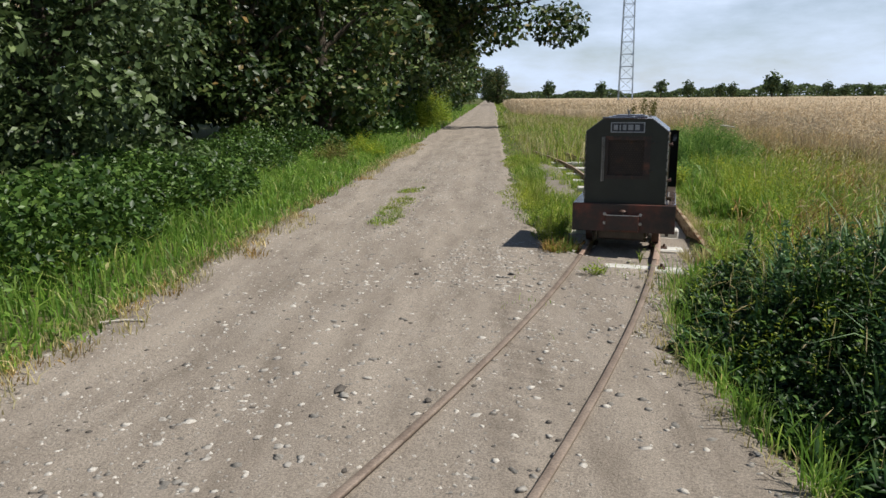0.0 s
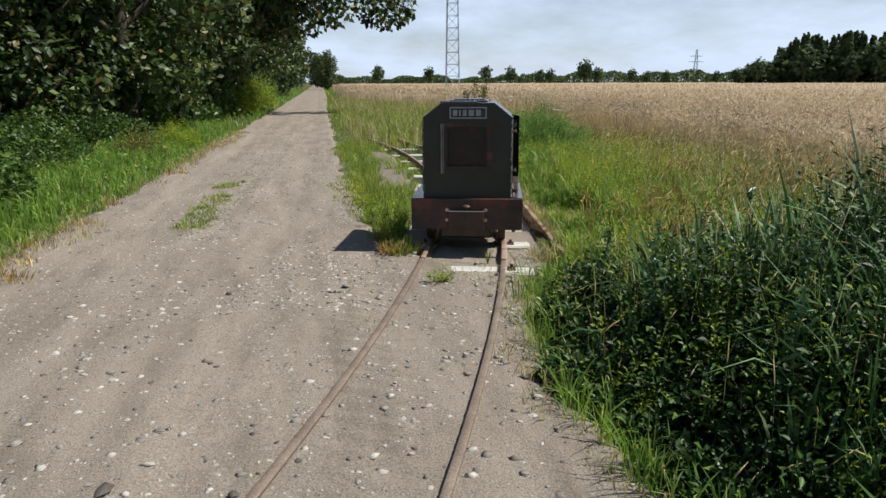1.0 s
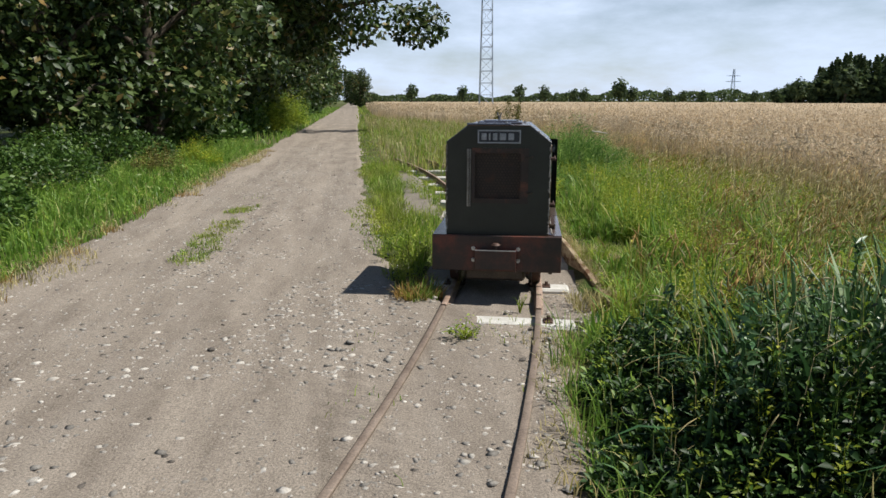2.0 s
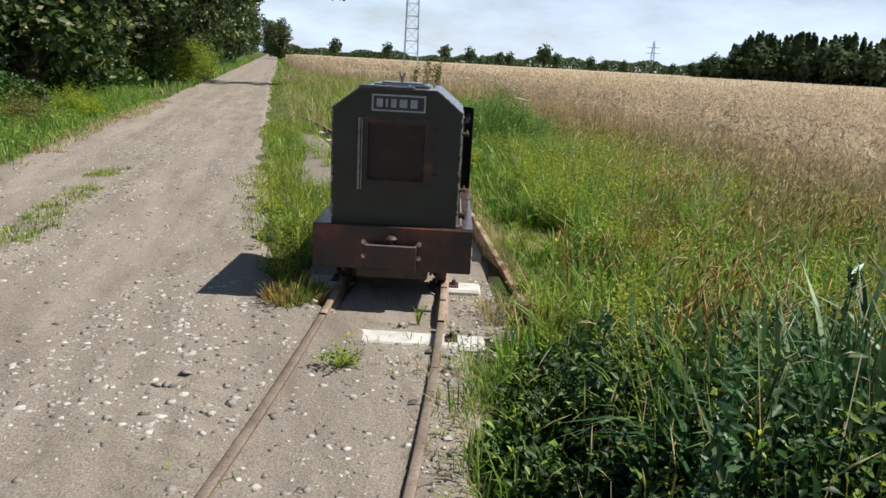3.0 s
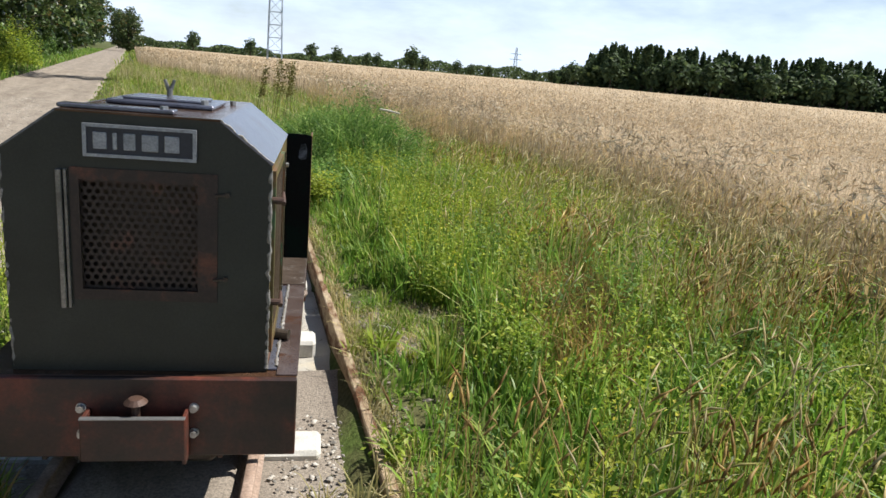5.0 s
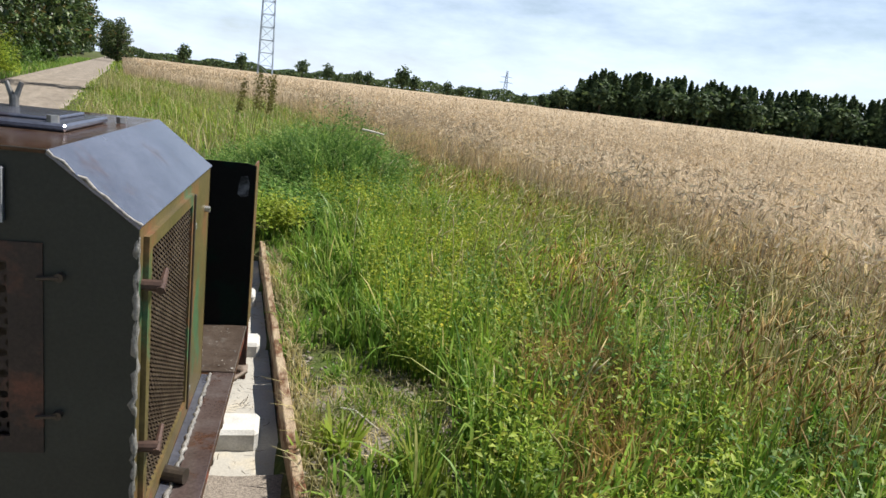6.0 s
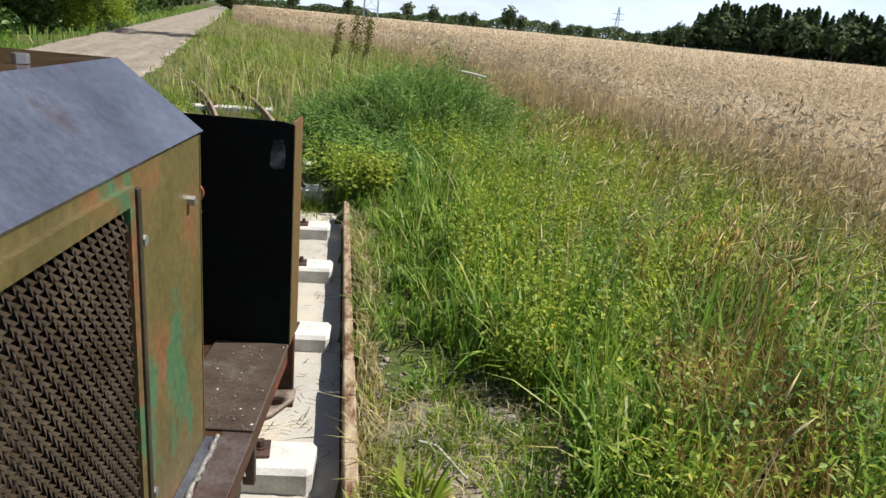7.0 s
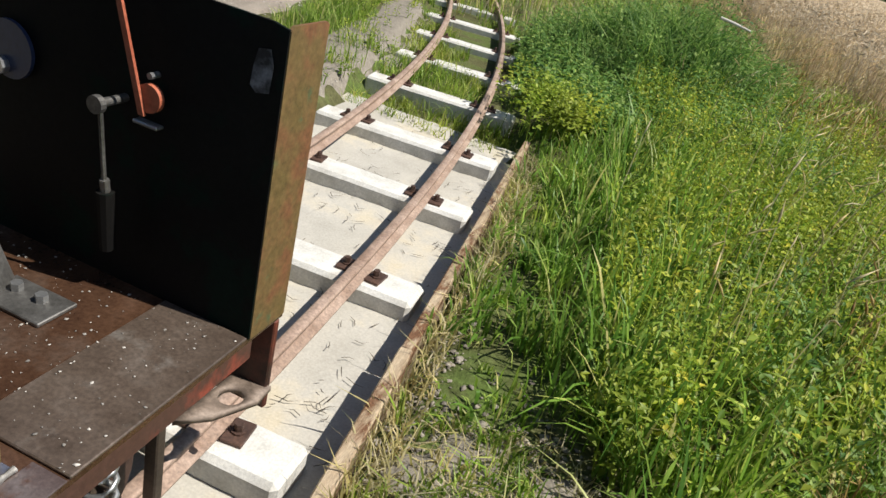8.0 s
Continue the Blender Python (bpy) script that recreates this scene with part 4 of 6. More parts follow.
part("round_cover", bm, BLUECAP, wall, "round dark blue cover")
bm = rod(bmesh.new(), (-0.082, PY - 0.01, 0.815), (-0.082, PY - 0.028, 0.815), 0.017, n=8)
part("cover_bolt", bm, STEEL, wall)
bm = bx(0.055, 0.205, 1.16, 1.25, 0.445, 0.454, bevel=0.002)
sheet(bm, [(0.055, 1.24, 0.45), (0.09, 1.17, 0.45), (-0.02, 1.17, 0.66), (-0.06, 1.24, 0.66)], (0.006, 0, 0.003))
bracket = part("seat_bracket", bm, DULLSTEEL, loco, "grey bent steel bracket bolted to the deck")
for x in (0.095, 0.155):
    part("bolt", rod(bmesh.new(), (x, 1.215, 0.453), (x, 1.215, 0.47), 0.012, n=6), STEEL, bracket)

# ---- plants ----


def scatter(n, x0, x1, y0, y1, keep):
    x, y = rng.uniform(x0, x1, n), rng.uniform(y0, y1, n)
    k = keep(x, y)
    x, y = x[k], y[k]
    on_road = (x > road_left(y) - 0.1) & (x < road_right(y) + 0.08)
    return np.stack([x, y, np.where(on_road, road_z(x, y), ground_z(x, y)) - 0.01], 1)


def stuff(name, me, label, category):
    return tagged(link(name, me), label, category, kind="stuff")


def bare(x, y):
    """The worn patch beside the board."""
    return ((x - 1.08) / 0.36) ** 2 + ((y - 1.62) / 0.42) ** 2 + 0.25 * wave(x * 6, y * 6) < 1


def right_side(x, y):
    right_of = np.where(y > 0, np.where(y < 4.5, board_x(y) + 0.03, track_x(y) + 0.45), np.where(y > -0.35, 0.9, np.where(y > -0.8, 0.66, road_right(y) + 0.02)))
    return (x > right_of) & (x < wheat_left(y) + 0.5) & ~bare(x, y)


def patchy(x, y, level, seed):
    return wave(x * 1.3, y * 1.3, seed) > level


a = np.linspace(0, 2 * math.pi, 48, endpoint=False)
rr = 1 + 0.10 * np.sin(3 * a + 1) + 0.08 * np.sin(7 * a) + 0.05 * np.sin(11 * a + 2)
rings = [np.stack([1.08 + 0.34 * f * rr * np.cos(a), 1.60 + 0.40 * f * rr * np.sin(a)], 1) for f in (0.0, 0.3, 0.6, 0.85, 1.0)]
v = np.concatenate([np.concatenate([q_, ground_z(q_[:, 0], q_[:, 1])[:, None] + (0.014 if k < 4 else -0.02) + 0.006 * wave(q_[:, 0] * 14, q_[:, 1] * 14)[:, None]], 1) for k, q_ in enumerate(rings)])
q = [(k * 48 + i, k * 48 + (i + 1) % 48, (k + 1) * 48 + (i + 1) % 48, (k + 1) * 48 + i) for k in range(4) for i in range(48)]
tagged(link("bare_earth", mesh_from("bare_earth", v, q, None, EARTH, True)), "patch of bare grey earth beside the edging board", "bare earth", kind="structure")

by = np.arange(3.6, 8.6, 0.1)
bu = np.linspace(0, 1, 12)
BR = track_x(by) - 0.52 + 0.08 * wave(by * 4, by, 1)
BL = np.maximum(track_x(by) - 1.15 - 0.2 * wave(by * 1.7, by, 3), road_right(by))
X, Y = BL[:, None] + (BR - BL)[:, None] * bu[None], np.repeat(by[:, None], len(bu), 1)
Z = ground_z(X, Y) + 0.005 + 0.045 * np.sin(np.pi * bu)[None] ** 0.7 * (0.8 + 0.4 * wave(X * 3, Y * 3, 2)) * np.sin(np.pi * (Y - 3.6) / 5) ** 0.5
tagged(link("sandy_bank", mesh_from("sandy_bank", np.stack([X, Y, Z], 2).reshape(-1, 3), grid_quads(len(by), len(bu)), None, EARTH, True)),
       "low bank of grey sandy earth beside the rails", "earth bank", kind="structure")

# grass on the field side of the track: a short undergrowth and tussocks
def from_board(x, y):
    return x - np.where(y > 0, board_x(y), road_right(y) + 0.1)


p = scatter(48000, -1.6, 5.6, -1.6, 9, lambda x, y: right_side(x, y) & ((from_board(x, y) > 0.1) | (rng.random(len(x)) < 0.5)))
edge_h = np.clip(from_board(p[:, 0], p[:, 1]) / 0.7, 0.25, 1)
stuff("meadow_undergrowth", blades("meadow_undergrowth", p, (0.20 + 0.06 * wave(p[:, 0], p[:, 1], 2)) * rng.uniform(0.5, 1.3, len(p)) * edge_h, rng.uniform(0.005, 0.012, len(p)), GRASS, 0.4, 0.6), "thick short green grass below the taller meadow plants", "grass")
p = scatter(8800, -1.6, 5.6, -1.8, 9, lambda x, y: right_side(x, y) & (from_board(x, y) > 0.06) & (rng.random(len(x)) < np.where(from_board(x, y) < 1.0, 1.0, 0.55)) & (wave(x * 1.7, y * 1.7, 11) > -0.45))
h = (0.40 + 0.10 * wave(p[:, 0], p[:, 1], 2)) * rng.uniform(0.75, 1.2, len(p)) * np.clip(from_board(p[:, 0], p[:, 1]) / 0.6, 0.35, 1)
k = rng.random(len(p)) < 0.6
stuff("meadow_grass", sward("meadow_grass", p[k], 14, 0.05, h[k], 0.011, LUSH, 0.34, 0.9), "tussocks of fresh green grass between track and crop", "grass")
stuff("meadow_grass", sward("meadow_grass", p[~k], 14, 0.05, h[~k], 0.0075, GRASS, 0.33, 0.9), "tussocks of yellow-green grass between track and crop", "grass")
p = scatter(44000, -16, 6, 9, 46, lambda x, y: (x > np.maximum(road_right(y) + 0.05, -99)) & (x < wheat_left(y) + 0.6))
h = rng.uniform(0.25, 0.55, len(p)) * np.clip((p[:, 0] - road_right(p[:, 1])) / 1.2, 0.35, 1)
stuff("verge_grass_far", blades("verge_grass", p, h * (0.75 + 0.5 * wave(p[:, 0] * 2, p[:, 1] * 1.2, 3)).clip(0.3, 1.3), rng.uniform(0.010, 0.028, len(p)), GRASS, 0.8, 0.9), "long green verge grass beside the farm track", "grass")
p = scatter(26000, -16, 6, 9, 46, lambda x, y: (x > road_right(y) + 0.5) & (x < wheat_left(y) + 0.6) & patchy(x, y, -0.2, 10))
stuff("verge_straw_far", blades("verge_straw_far", p, rng.uniform(0.25, 0.68, len(p)), rng.uniform(0.006, 0.016, len(p)), DRYGRASS, 0.5, 0.9), "tan seeding stems in the long verge grass", "grass")
p = scatter(15000, -60, -8, 46, 230, lambda x, y: (x > road_right(y)) & (x < wheat_left(y) + 0.6))
stuff("verge_grass_distant", blades("verge_grass_distant", p, rng.uniform(0.25, 0.5, len(p)), rng.uniform(0.06, 0.12, len(p)), GRASS, 0.4), "distant strip of verge grass", "grass")
def dry_zone(x, y):
    """The olive-brown part of the meadow, away from the track and short of the nettles."""
    return np.clip((from_board(x, y) - 0.75) / 0.5, 0, 1) * np.clip((3.4 - y + 0.8 * wave(x * 2, y * 2, 5)) / 1.5, 0, 1) * np.clip((y + 1.4) / 1.0, 0, 1)


# pale stems with ears
p = scatter(26000, 0.7, 6.5, -4.5, 12, lambda x, y: right_side(x, y) & (from_board(x, y) > 0.5) & (rng.random(len(x)) < np.clip((from_board(x, y) - 0.7) / 2.0, 0.03, 0.9) * np.clip(1.2 - y / 7, 0.35, 1)) & patchy(x * 1.4, y * 1.4, -0.15, 3))
stuff("seeding_grass", eared("seeding_grass", p, rng.uniform(0.40, 0.70, len(p)), DRYGRASS, 0.11, 0.010, 0.6), "straw-coloured grass stems with nodding pale ears", "grass")
p = scatter(14000, 0.9, 6.0, -1.5, 9, lambda x, y: right_side(x, y) & (from_board(x, y) > 0.7) & (wave(x * 1.5 + 2, y * 1.5, 14) + 0.25 * wave(x * 6, y * 6, 3) > 0.45 - 0.6 * dry_zone(x, y)))
stuff("russet_grass", eared("russet_grass", p, rng.uniform(0.28, 0.52, len(p)), RUSSET, 0.10, 0.012, 0.3), "patches of russet-brown fine grass in the meadow", "grass")
# golden grass thickening into the crop
p = scatter(60000, 0.0, 6.6, -6, 24, lambda x, y: (x < wheat_left(y) + 0.5) & (x > road_right(y) + 0.8) & (rng.random(len(x)) < np.clip((x - wheat_left(y) + 1.0 + 0.6 * wave(x * 1.6, y * 1.6, 4)) / 1.2, 0, 1) ** 1.5))
h = rng.uniform(0.45, 0.82, len(p))
stuff("golden_grass", blades("golden_grass", p, h, rng.uniform(0.006, 0.012, len(p)), GOLD, 0.6, 0.8), "golden seeding grass along the edge of the crop", "grass")
tops = p + np.stack([rng.normal(0, 0.04, len(p)), rng.normal(0, 0.04, len(p)), h * 0.8], 1)
stuff("golden_seed_heads", blades("golden_seed_heads", tops, rng.uniform(0.07, 0.15, len(p)), rng.uniform(0.010, 0.020, len(p)), GOLD, 0.9), "golden feathery seed heads along the crop", "grass")
p = scatter(9000, 1.3, 3.2, 0.3, 3.2, lambda x, y: (((x - 1.9 - 0.25 * (y - 1.3)) / 0.35) ** 2 + ((y - 1.5) / 0.9) ** 2 + 0.6 * wave(x * 5, y * 5, 2) < 0.8))
stuff("dry_patch", blades("dry_patch", p, rng.uniform(0.22, 0.46, len(p)), rng.uniform(0.004, 0.010, len(p)), RUSSET, 0.4, 0.6), "rust-tan patch of dried grass in the meadow", "grass")
# weeds with leafy stems in the meadow
def weed_feet(n, level, seed, d0, d1):
    return scatter(n, 0.4, 5.0, -1.6, 9, lambda x, y: right_side(x, y) & (from_board(x, y) > d0) & (from_board(x, y) < d1) & (wave(x * 1.9, y * 1.9, seed) + 0.3 * wave(x * 6, y * 6, seed + 1) > level))


p = weed_feet(4600, 0.0, 6, 0.55, 3.8)
p = p[rng.random(len(p)) > 0.45 * dry_zone(p[:, 0], p[:, 1])]
h = (0.42 + 0.12 * wave(p[:, 0] * 2, p[:, 1] * 2, 4)) * rng.uniform(0.7, 1.2, len(p)) * np.clip(from_board(p[:, 0], p[:, 1]) / 0.6, 0.4, 1)
stuff("meadow_herbs", leafy("meadow_herbs", p, h, 24, 0.018, 2.6, HERB, 0.5), "green leafy herbs all through the grass", "weeds")
p = np.concatenate([weed_feet(4600, -0.05, 8, 0.6, 3.8), weed_feet(3600, -0.5, 31, 0.7, 3.4)])
p = p[(p[:, 1] > 2.0) | (rng.random(len(p)) < 0.4)]
p = p[rng.random(len(p)) > 0.85 * dry_zone(p[:, 0], p[:, 1])]
h = rng.uniform(0.28, 0.50, len(p)) * np.clip(from_board(p[:, 0], p[:, 1]) / 0.6, 0.4, 1)
stuff("meadow_weeds", leafy("meadow_weeds", p, h, 22, 0.019, 2.1, YELLOWLEAF, 0.45), "yellow-green leafy weeds in the grass", "weeds")
p = weed_feet(1300, 0.25, 17, 1.0, 4.5)
stuff("meadow_goosefoot", leafy("meadow_goosefoot", p, rng.uniform(0.32, 0.54, len(p)), 26, 0.022, 2.2, NETTLE, 0.4), "dark green broad-leaved weeds standing in the meadow", "weeds")
p = np.stack([rng.normal(0.42, 0.16, 60), rng.normal(5.0, 0.16, 60), np.full(60, -0.03)], 1)
stuff("bright_weed_clump", leafy("bright_weed_clump", p, rng.uniform(0.25, 0.42, 60), 34, 0.026, 1.8, HERB, 0.3, 0.04, 0.45), "bright leafy clump at the end of the edging board", "weeds")

p = scatter(9000, 1.2, 8, -22, -6.8, lambda x, y: (x > road_right(y) + 0.05) & (x < wheat_left(y) + 0.5))
stuff("meadow_grass_behind", blades("meadow_grass_behind", p, rng.uniform(0.2, 0.5, len(p)), rng.uniform(0.014, 0.03, len(p)), GRASS, 0.5), "green meadow grass farther down the road", "grass")

# low grass between the road and the track
p = scatter(34000, -3.2, -0.4, -0.2, 10, lambda x, y: (x > road_right(y) - 0.02 - 0.40 * wave(x * 2.1, y * 2.4, 7)) & (x < track_x(y) - 0.6 - 0.1 * wave(y * 3, y)) & ((y < 3.4) | (x < track_x(y) - 1.1) | (wave(x * 4, y * 4, 3) > 0.35)))
h = rng.uniform(0.04, 0.20, len(p)) * np.clip((p[:, 0] - road_right(p[:, 1]) + 0.15) / 0.4, 0.3, 1.3)
stuff("track_side_grass", blades("track_side_grass", p, h, rng.uniform(0.004, 0.010, len(p)), GRASS, 0.5), "low rough grass between road and rails", "grass")
p = scatter(900, -3.0, -0.4, 0.1, 9, lambda x, y: (x > road_right(y) + 0.05 - 0.2 * wave(x * 3, y * 3, 2)) & (x < track_x(y) - 0.55) & patchy(x * 1.5, y * 1.5, 0.0, 8))
stuff("track_side_weeds", leafy("track_side_weeds", p, rng.uniform(0.08, 0.24, len(p)), 18, 0.020, 1.9, HERB, 0.4, 0.015), "yellow-green weeds beside the rails", "weeds")
# between the rails, at the road's edges and down its middle
p = scatter(26000, -2.6, 0.7, 4.5, 10, lambda x, y: (np.abs(x - track_x(y)) < 0.6) & patchy(x * 2, y * 2, 0.0, 4))
stuff("rail_grass", blades("rail_grass", p, rng.uniform(0.05, 0.16, len(p)), rng.uniform(0.005, 0.011, len(p)), GRASS, 0.5), "grass growing up between the rails", "grass")
p = scatter(1100, -4.2, -1.2, 1.0, 8, lambda x, y: (np.abs(x - road_left(y) - 1.28 + 0.15 * wave(y * 0.7, x)) < 0.16) & patchy(x * 0.4, y * 1.1, 0.1, 1))
stuff("road_tufts", blades("road_tufts", p, rng.uniform(0.03, 0.09, len(p)), rng.uniform(0.003, 0.006, len(p)), GRASS, 0.7), "short grass tufts down the middle of the road", "grass")
p = scatter(900, -0.75, 0.5, -2.6, 0.2, lambda x, y: patchy(x * 2.2, y * 2.2, 0.5, 9) & (np.abs(np.abs(x - track_x(y)) - 0.32) > 0.03))
stuff("dirt_sprouts", blades("dirt_sprouts", p, rng.uniform(0.02, 0.07, len(p)), rng.uniform(0.003, 0.007, len(p)), GRASS, 0.8), "sparse sprouts in the dirt by the rails", "grass")


def tuft(name, x, y, r, h, n, material, label, wide=0.006):
    a, d = rng.uniform(0, 2 * math.pi, n // 12), np.sqrt(rng.random(n // 12)) * r
    p = np.stack([x + d * np.cos(a), y + d * np.sin(a), np.full(n // 12, -0.02)], 1)
    return tagged(link(name, sward(name, p, 12, 0.04, rng.uniform(0.5, 1, n // 12) * h, wide, material, 0.55, 0.9)), label, "grass")


a = scatter(2600, -4.4, -1.8, 0.6, 4.4, lambda x, y: (np.abs(x - road_left(y) - 1.22 + 0.06 * wave(y * 3, x)) < 0.15 + 0.06 * wave(x * 9, y * 3)) & (wave(x * 0.8, y * 2.2, 2) > -0.35))
stuff("road_strip", sward("road_strip", a, 12, 0.05, rng.uniform(0.03, 0.08, len(a)), 0.006, GRASS, 0.6, 0.9), "yellow-green strip of short grass down the road", "grass")
a = scatter(16000, 0.3, 1.1, -0.1, 4.4, lambda x, y: (x > board_x(y) + 0.015) & (x < board_x(y) + 0.14 + 0.05 * wave(x * 5, y * 5)))
stuff("board_straw", blades("board_straw", a, rng.uniform(0.02, 0.13, len(a)), rng.uniform(0.004, 0.009, len(a)), DRYGRASS, 0.9), "dry straw and short grass along the edging board", "grass")
tuft("grass_tuft", -0.50, -0.03, 0.16, 0.19, 420, GRASS, "reddish green tuft of grass beside the rail")
tuft("grass_tuft", -0.52, -0.05, 0.15, 0.19, 480, RUSSET, "dry straw tuft beside the rail")
tuft("grass_tuft", 0.84, 1.30, 0.12, 0.20, 130, GRASS, "bright broad-bladed tuft beside the edging board", 0.014)
tuft("grass_tuft", 0.72, -0.1, 0.18, 0.22, 240, DRYGRASS, "dry grass tuft at the end of the board")


def herb(x, y, r, h, n, material, label, size=0.035):
    """A small leafy plant: stems with leaves."""
    t = thing("weed_plant", label, "weed", at=(x, y, 0))
    tubes, lp = [], []
    for k in range(9):
        a = rng.uniform(0, 6.28)
        e = Vector((r * math.cos(a) * rng.uniform(0.3, 1), r * math.sin(a) * rng.uniform(0.3, 1), h * rng.uniform(0.5, 1)))
        tubes.append(([(0, 0, -0.03), tuple(e * 0.5 + Vector((0, 0, h * 0.1))), tuple(e)], [0.003, 0.0025, 0.0012], 4))
        for s in rng.uniform(0.2, 1, n // 9):
            lp.append(e * float(s) + Vector(rng.normal(0, 0.018, 3)))
    v, q = join_tubes(tubes)
    link("stem", mesh_from("stem", v, q, None, material), t)
    tagged(link("leaf_spray", mesh_from_leaves(lp, size, material), t), kind="stuff")
    return t


def mesh_from_leaves(lp, size, material):
    return leaves("leaf_spray", np.array([tuple(p) for p in lp]), size, material, 0.8, 1.7)


herb(-0.10, -0.90, 0.16, 0.10, 210, HERB, "low green weed between the rails", 0.016)
herb(0.22, -0.28, 0.05, 0.12, 20, HERB, "spindly weed growing between the rails", 0.013)
herb(0.84, 0.25, 0.12, 0.2, 110, HERB, "leafy weed at the edging board", 0.02)

# rank growth by the road: brambles, reeds


def mound(n, cx, cy, rx, ry_, h, seed, low=0.05, soft=False):
    """Places all through a mound of growth, thickest near its skin."""
    a, d = rng.uniform(0, 2 * math.pi, n), np.sqrt(rng.random(n))
    x, y = cx + rx * d * np.cos(a), cy + ry_ * d * np.sin(a)
    shape = np.exp(-1.9 * d * d) if soft else np.clip(1.01 - d ** 4, 0, 1) ** 0.4
    topz = h * shape * (0.85 + 0.25 * wave(x * 2.6, y * 2.6, seed))
    return np.stack([x, y, np.maximum(low, topz * rng.beta(2.4, 1.0, n))], 1)


def rank_height(x, y):
    """How high the rank growth by the road stands: low at the road, over a metre at its heart."""
    e = np.clip((x - road_right(y)) / 0.9, 0.12, 1)
    heart = np.exp(-((x - 2.35) ** 2 / 0.75 + (y + 2.6) ** 2 / 1.6))
    return e * (0.45 + 0.10 * wave(x * 2.1, y * 2.1, 1)) * np.where(y > -1.3, 0.85, 1) + 0.75 * heart


def rank_feet(n, level, seed, y1):
    return scatter(n, 0.5, 4.6, -7.6, y1, lambda x, y: (y > -6.3 - 1.3 * rng.random(len(x))) & (x > road_right(y) + 0.16 + 0.14 * wave(x * 2, y * 3, 2)) & (wave(x * 1.6, y * 1.6, seed) + 0.35 * wave(x * 5, y * 5, seed + 2) > level) & (y < y1 - 0.6 * rng.random(len(x))))


p = rank_feet(8600, -0.2, 3, -0.8)
p = p[rng.random(len(p)) < np.where(p[:, 0] > 1.95, 1, np.clip(1.5 - 1.1 * (p[:, 0] - 0.85), 0.35, 1))]
h = rank_height(p[:, 0], p[:, 1]) * rng.uniform(0.6, 1.08, len(p))
stuff("bramble_growth", leafy("bramble_growth", p, h, 22, 0.029, 2.4, BRAMBLE, 0.45, 0.03, 0.12), "rank dark green leafy weeds beside the road", "weeds")
p = rank_feet(1300, 0.1, 9, -0.5)
h = rank_height(p[:, 0], p[:, 1]) * rng.uniform(0.75, 1.15, len(p))
stuff("rank_herbs", leafy("rank_herbs", p, h, 26, 0.017, 2.6, HERB, 0.5, 0.02, 0.35), "brighter green herbs standing among the rank weeds", "weeds")
p = rank_feet(10200, -0.35, 5, -0.4)
p = p[rng.random(len(p)) < np.where(p[:, 0] > 2.0, 0.5, np.clip(0.25 + 1.4 * (p[:, 0] - 0.95), 0.3, 1))]
h = (rank_height(p[:, 0], p[:, 1]) * 1.02 + 0.06) * rng.uniform(0.6, 1.05, len(p))
stuff("reed_blades", sward("reed_blades", p, 8, 0.07, h, 0.019, REED, 0.30, 1.25), "tall blue-green reed grass beside the road", "reeds")
p = scatter(2600, 0.4, 4.0, -6.4, -0.85, lambda x, y: (x > road_right(y) + 0.02) & (x < road_right(y) + 0.45))
stuff("rank_edge_grass", sward("rank_edge_grass", p, 13, 0.05, rng.uniform(0.08, 0.26, len(p)), 0.006, LUSH, 0.45, 0.9), "short green grass where the weeds meet the road", "grass")
p = rank_feet(1700, 0.0, 21, -0.4)
stuff("rank_bents", eared("rank_bents", p, rank_height(p[:, 0], p[:, 1]) * rng.uniform(0.8, 1.15, len(p)) + 0.04, DRYGRASS, 0.12, 0.007, 0.8), "dry bent grass stems leaning among the weeds", "grass")
for x, y, h in ((1.02, -2.35, 0.75), (0.95, -1.35, 0.5), (1.35, -3.2, 0.9), (1.7, -1.6, 0.8)):
    t = thing("tall_weed", "upright green weed with narrow leaves", "weed", "tall weeds by the road", at=(x, y, 0))
    v, q = tube_arrays([(0, 0, -0.03), (0.02, 0.01, h * 0.5), (0.03, -0.01, h)], [0.006, 0.005, 0.002], 6)
    link("stem", mesh_from("stem", v, q, None, REED), t)
    z = rng.uniform(0.1, 1, 110)
    a = rng.uniform(0, 6.28, 110)
    link("leaf_spray", leaves("leaf_spray", np.stack([0.025 + 0.05 * (1.2 - z) * np.cos(a), 0.05 * (1.2 - z) * np.sin(a), z * h], 1), 0.02, REED, 0.2, 3.5), t)["kind"] = "stuff"

# nettle clump beyond the locomotive
p = scatter(3500, -1.2, 3.2, 4.6, 10.6, lambda x, y: (x > track_x(y) + 0.5) & (((x - 0.95) / 1.5) ** 2 + ((y - 7.6) / 2.3) ** 2 + 0.35 * wave(x * 2.2, y * 2.2, 5) < 1))
h = (0.36 + 0.66 * np.exp(-1.7 * (((p[:, 0] - 0.95) / 1.2) ** 2 + ((p[:, 1] - 7.9) / 1.3) ** 2)) * (1 + 0.35 * wave(p[:, 0] * 3.4, p[:, 1] * 3.4, 2))) * rng.uniform(0.6, 1.1, len(p))
stuff("nettle_clump", leafy("nettle_clump", p, h, 26, 0.030, 2.4, NETTLE, 0.15, 0.03, 0.2), "dense dark green clump of nettles", "nettles")
p = scatter(9000, -0.6, 2.4, 5.9, 9.2, lambda x, y: (((x - 0.9) / 1.3) ** 2 + ((y - 7.6) / 1.4) ** 2 < 1) & (x > track_x(y) + 0.5))
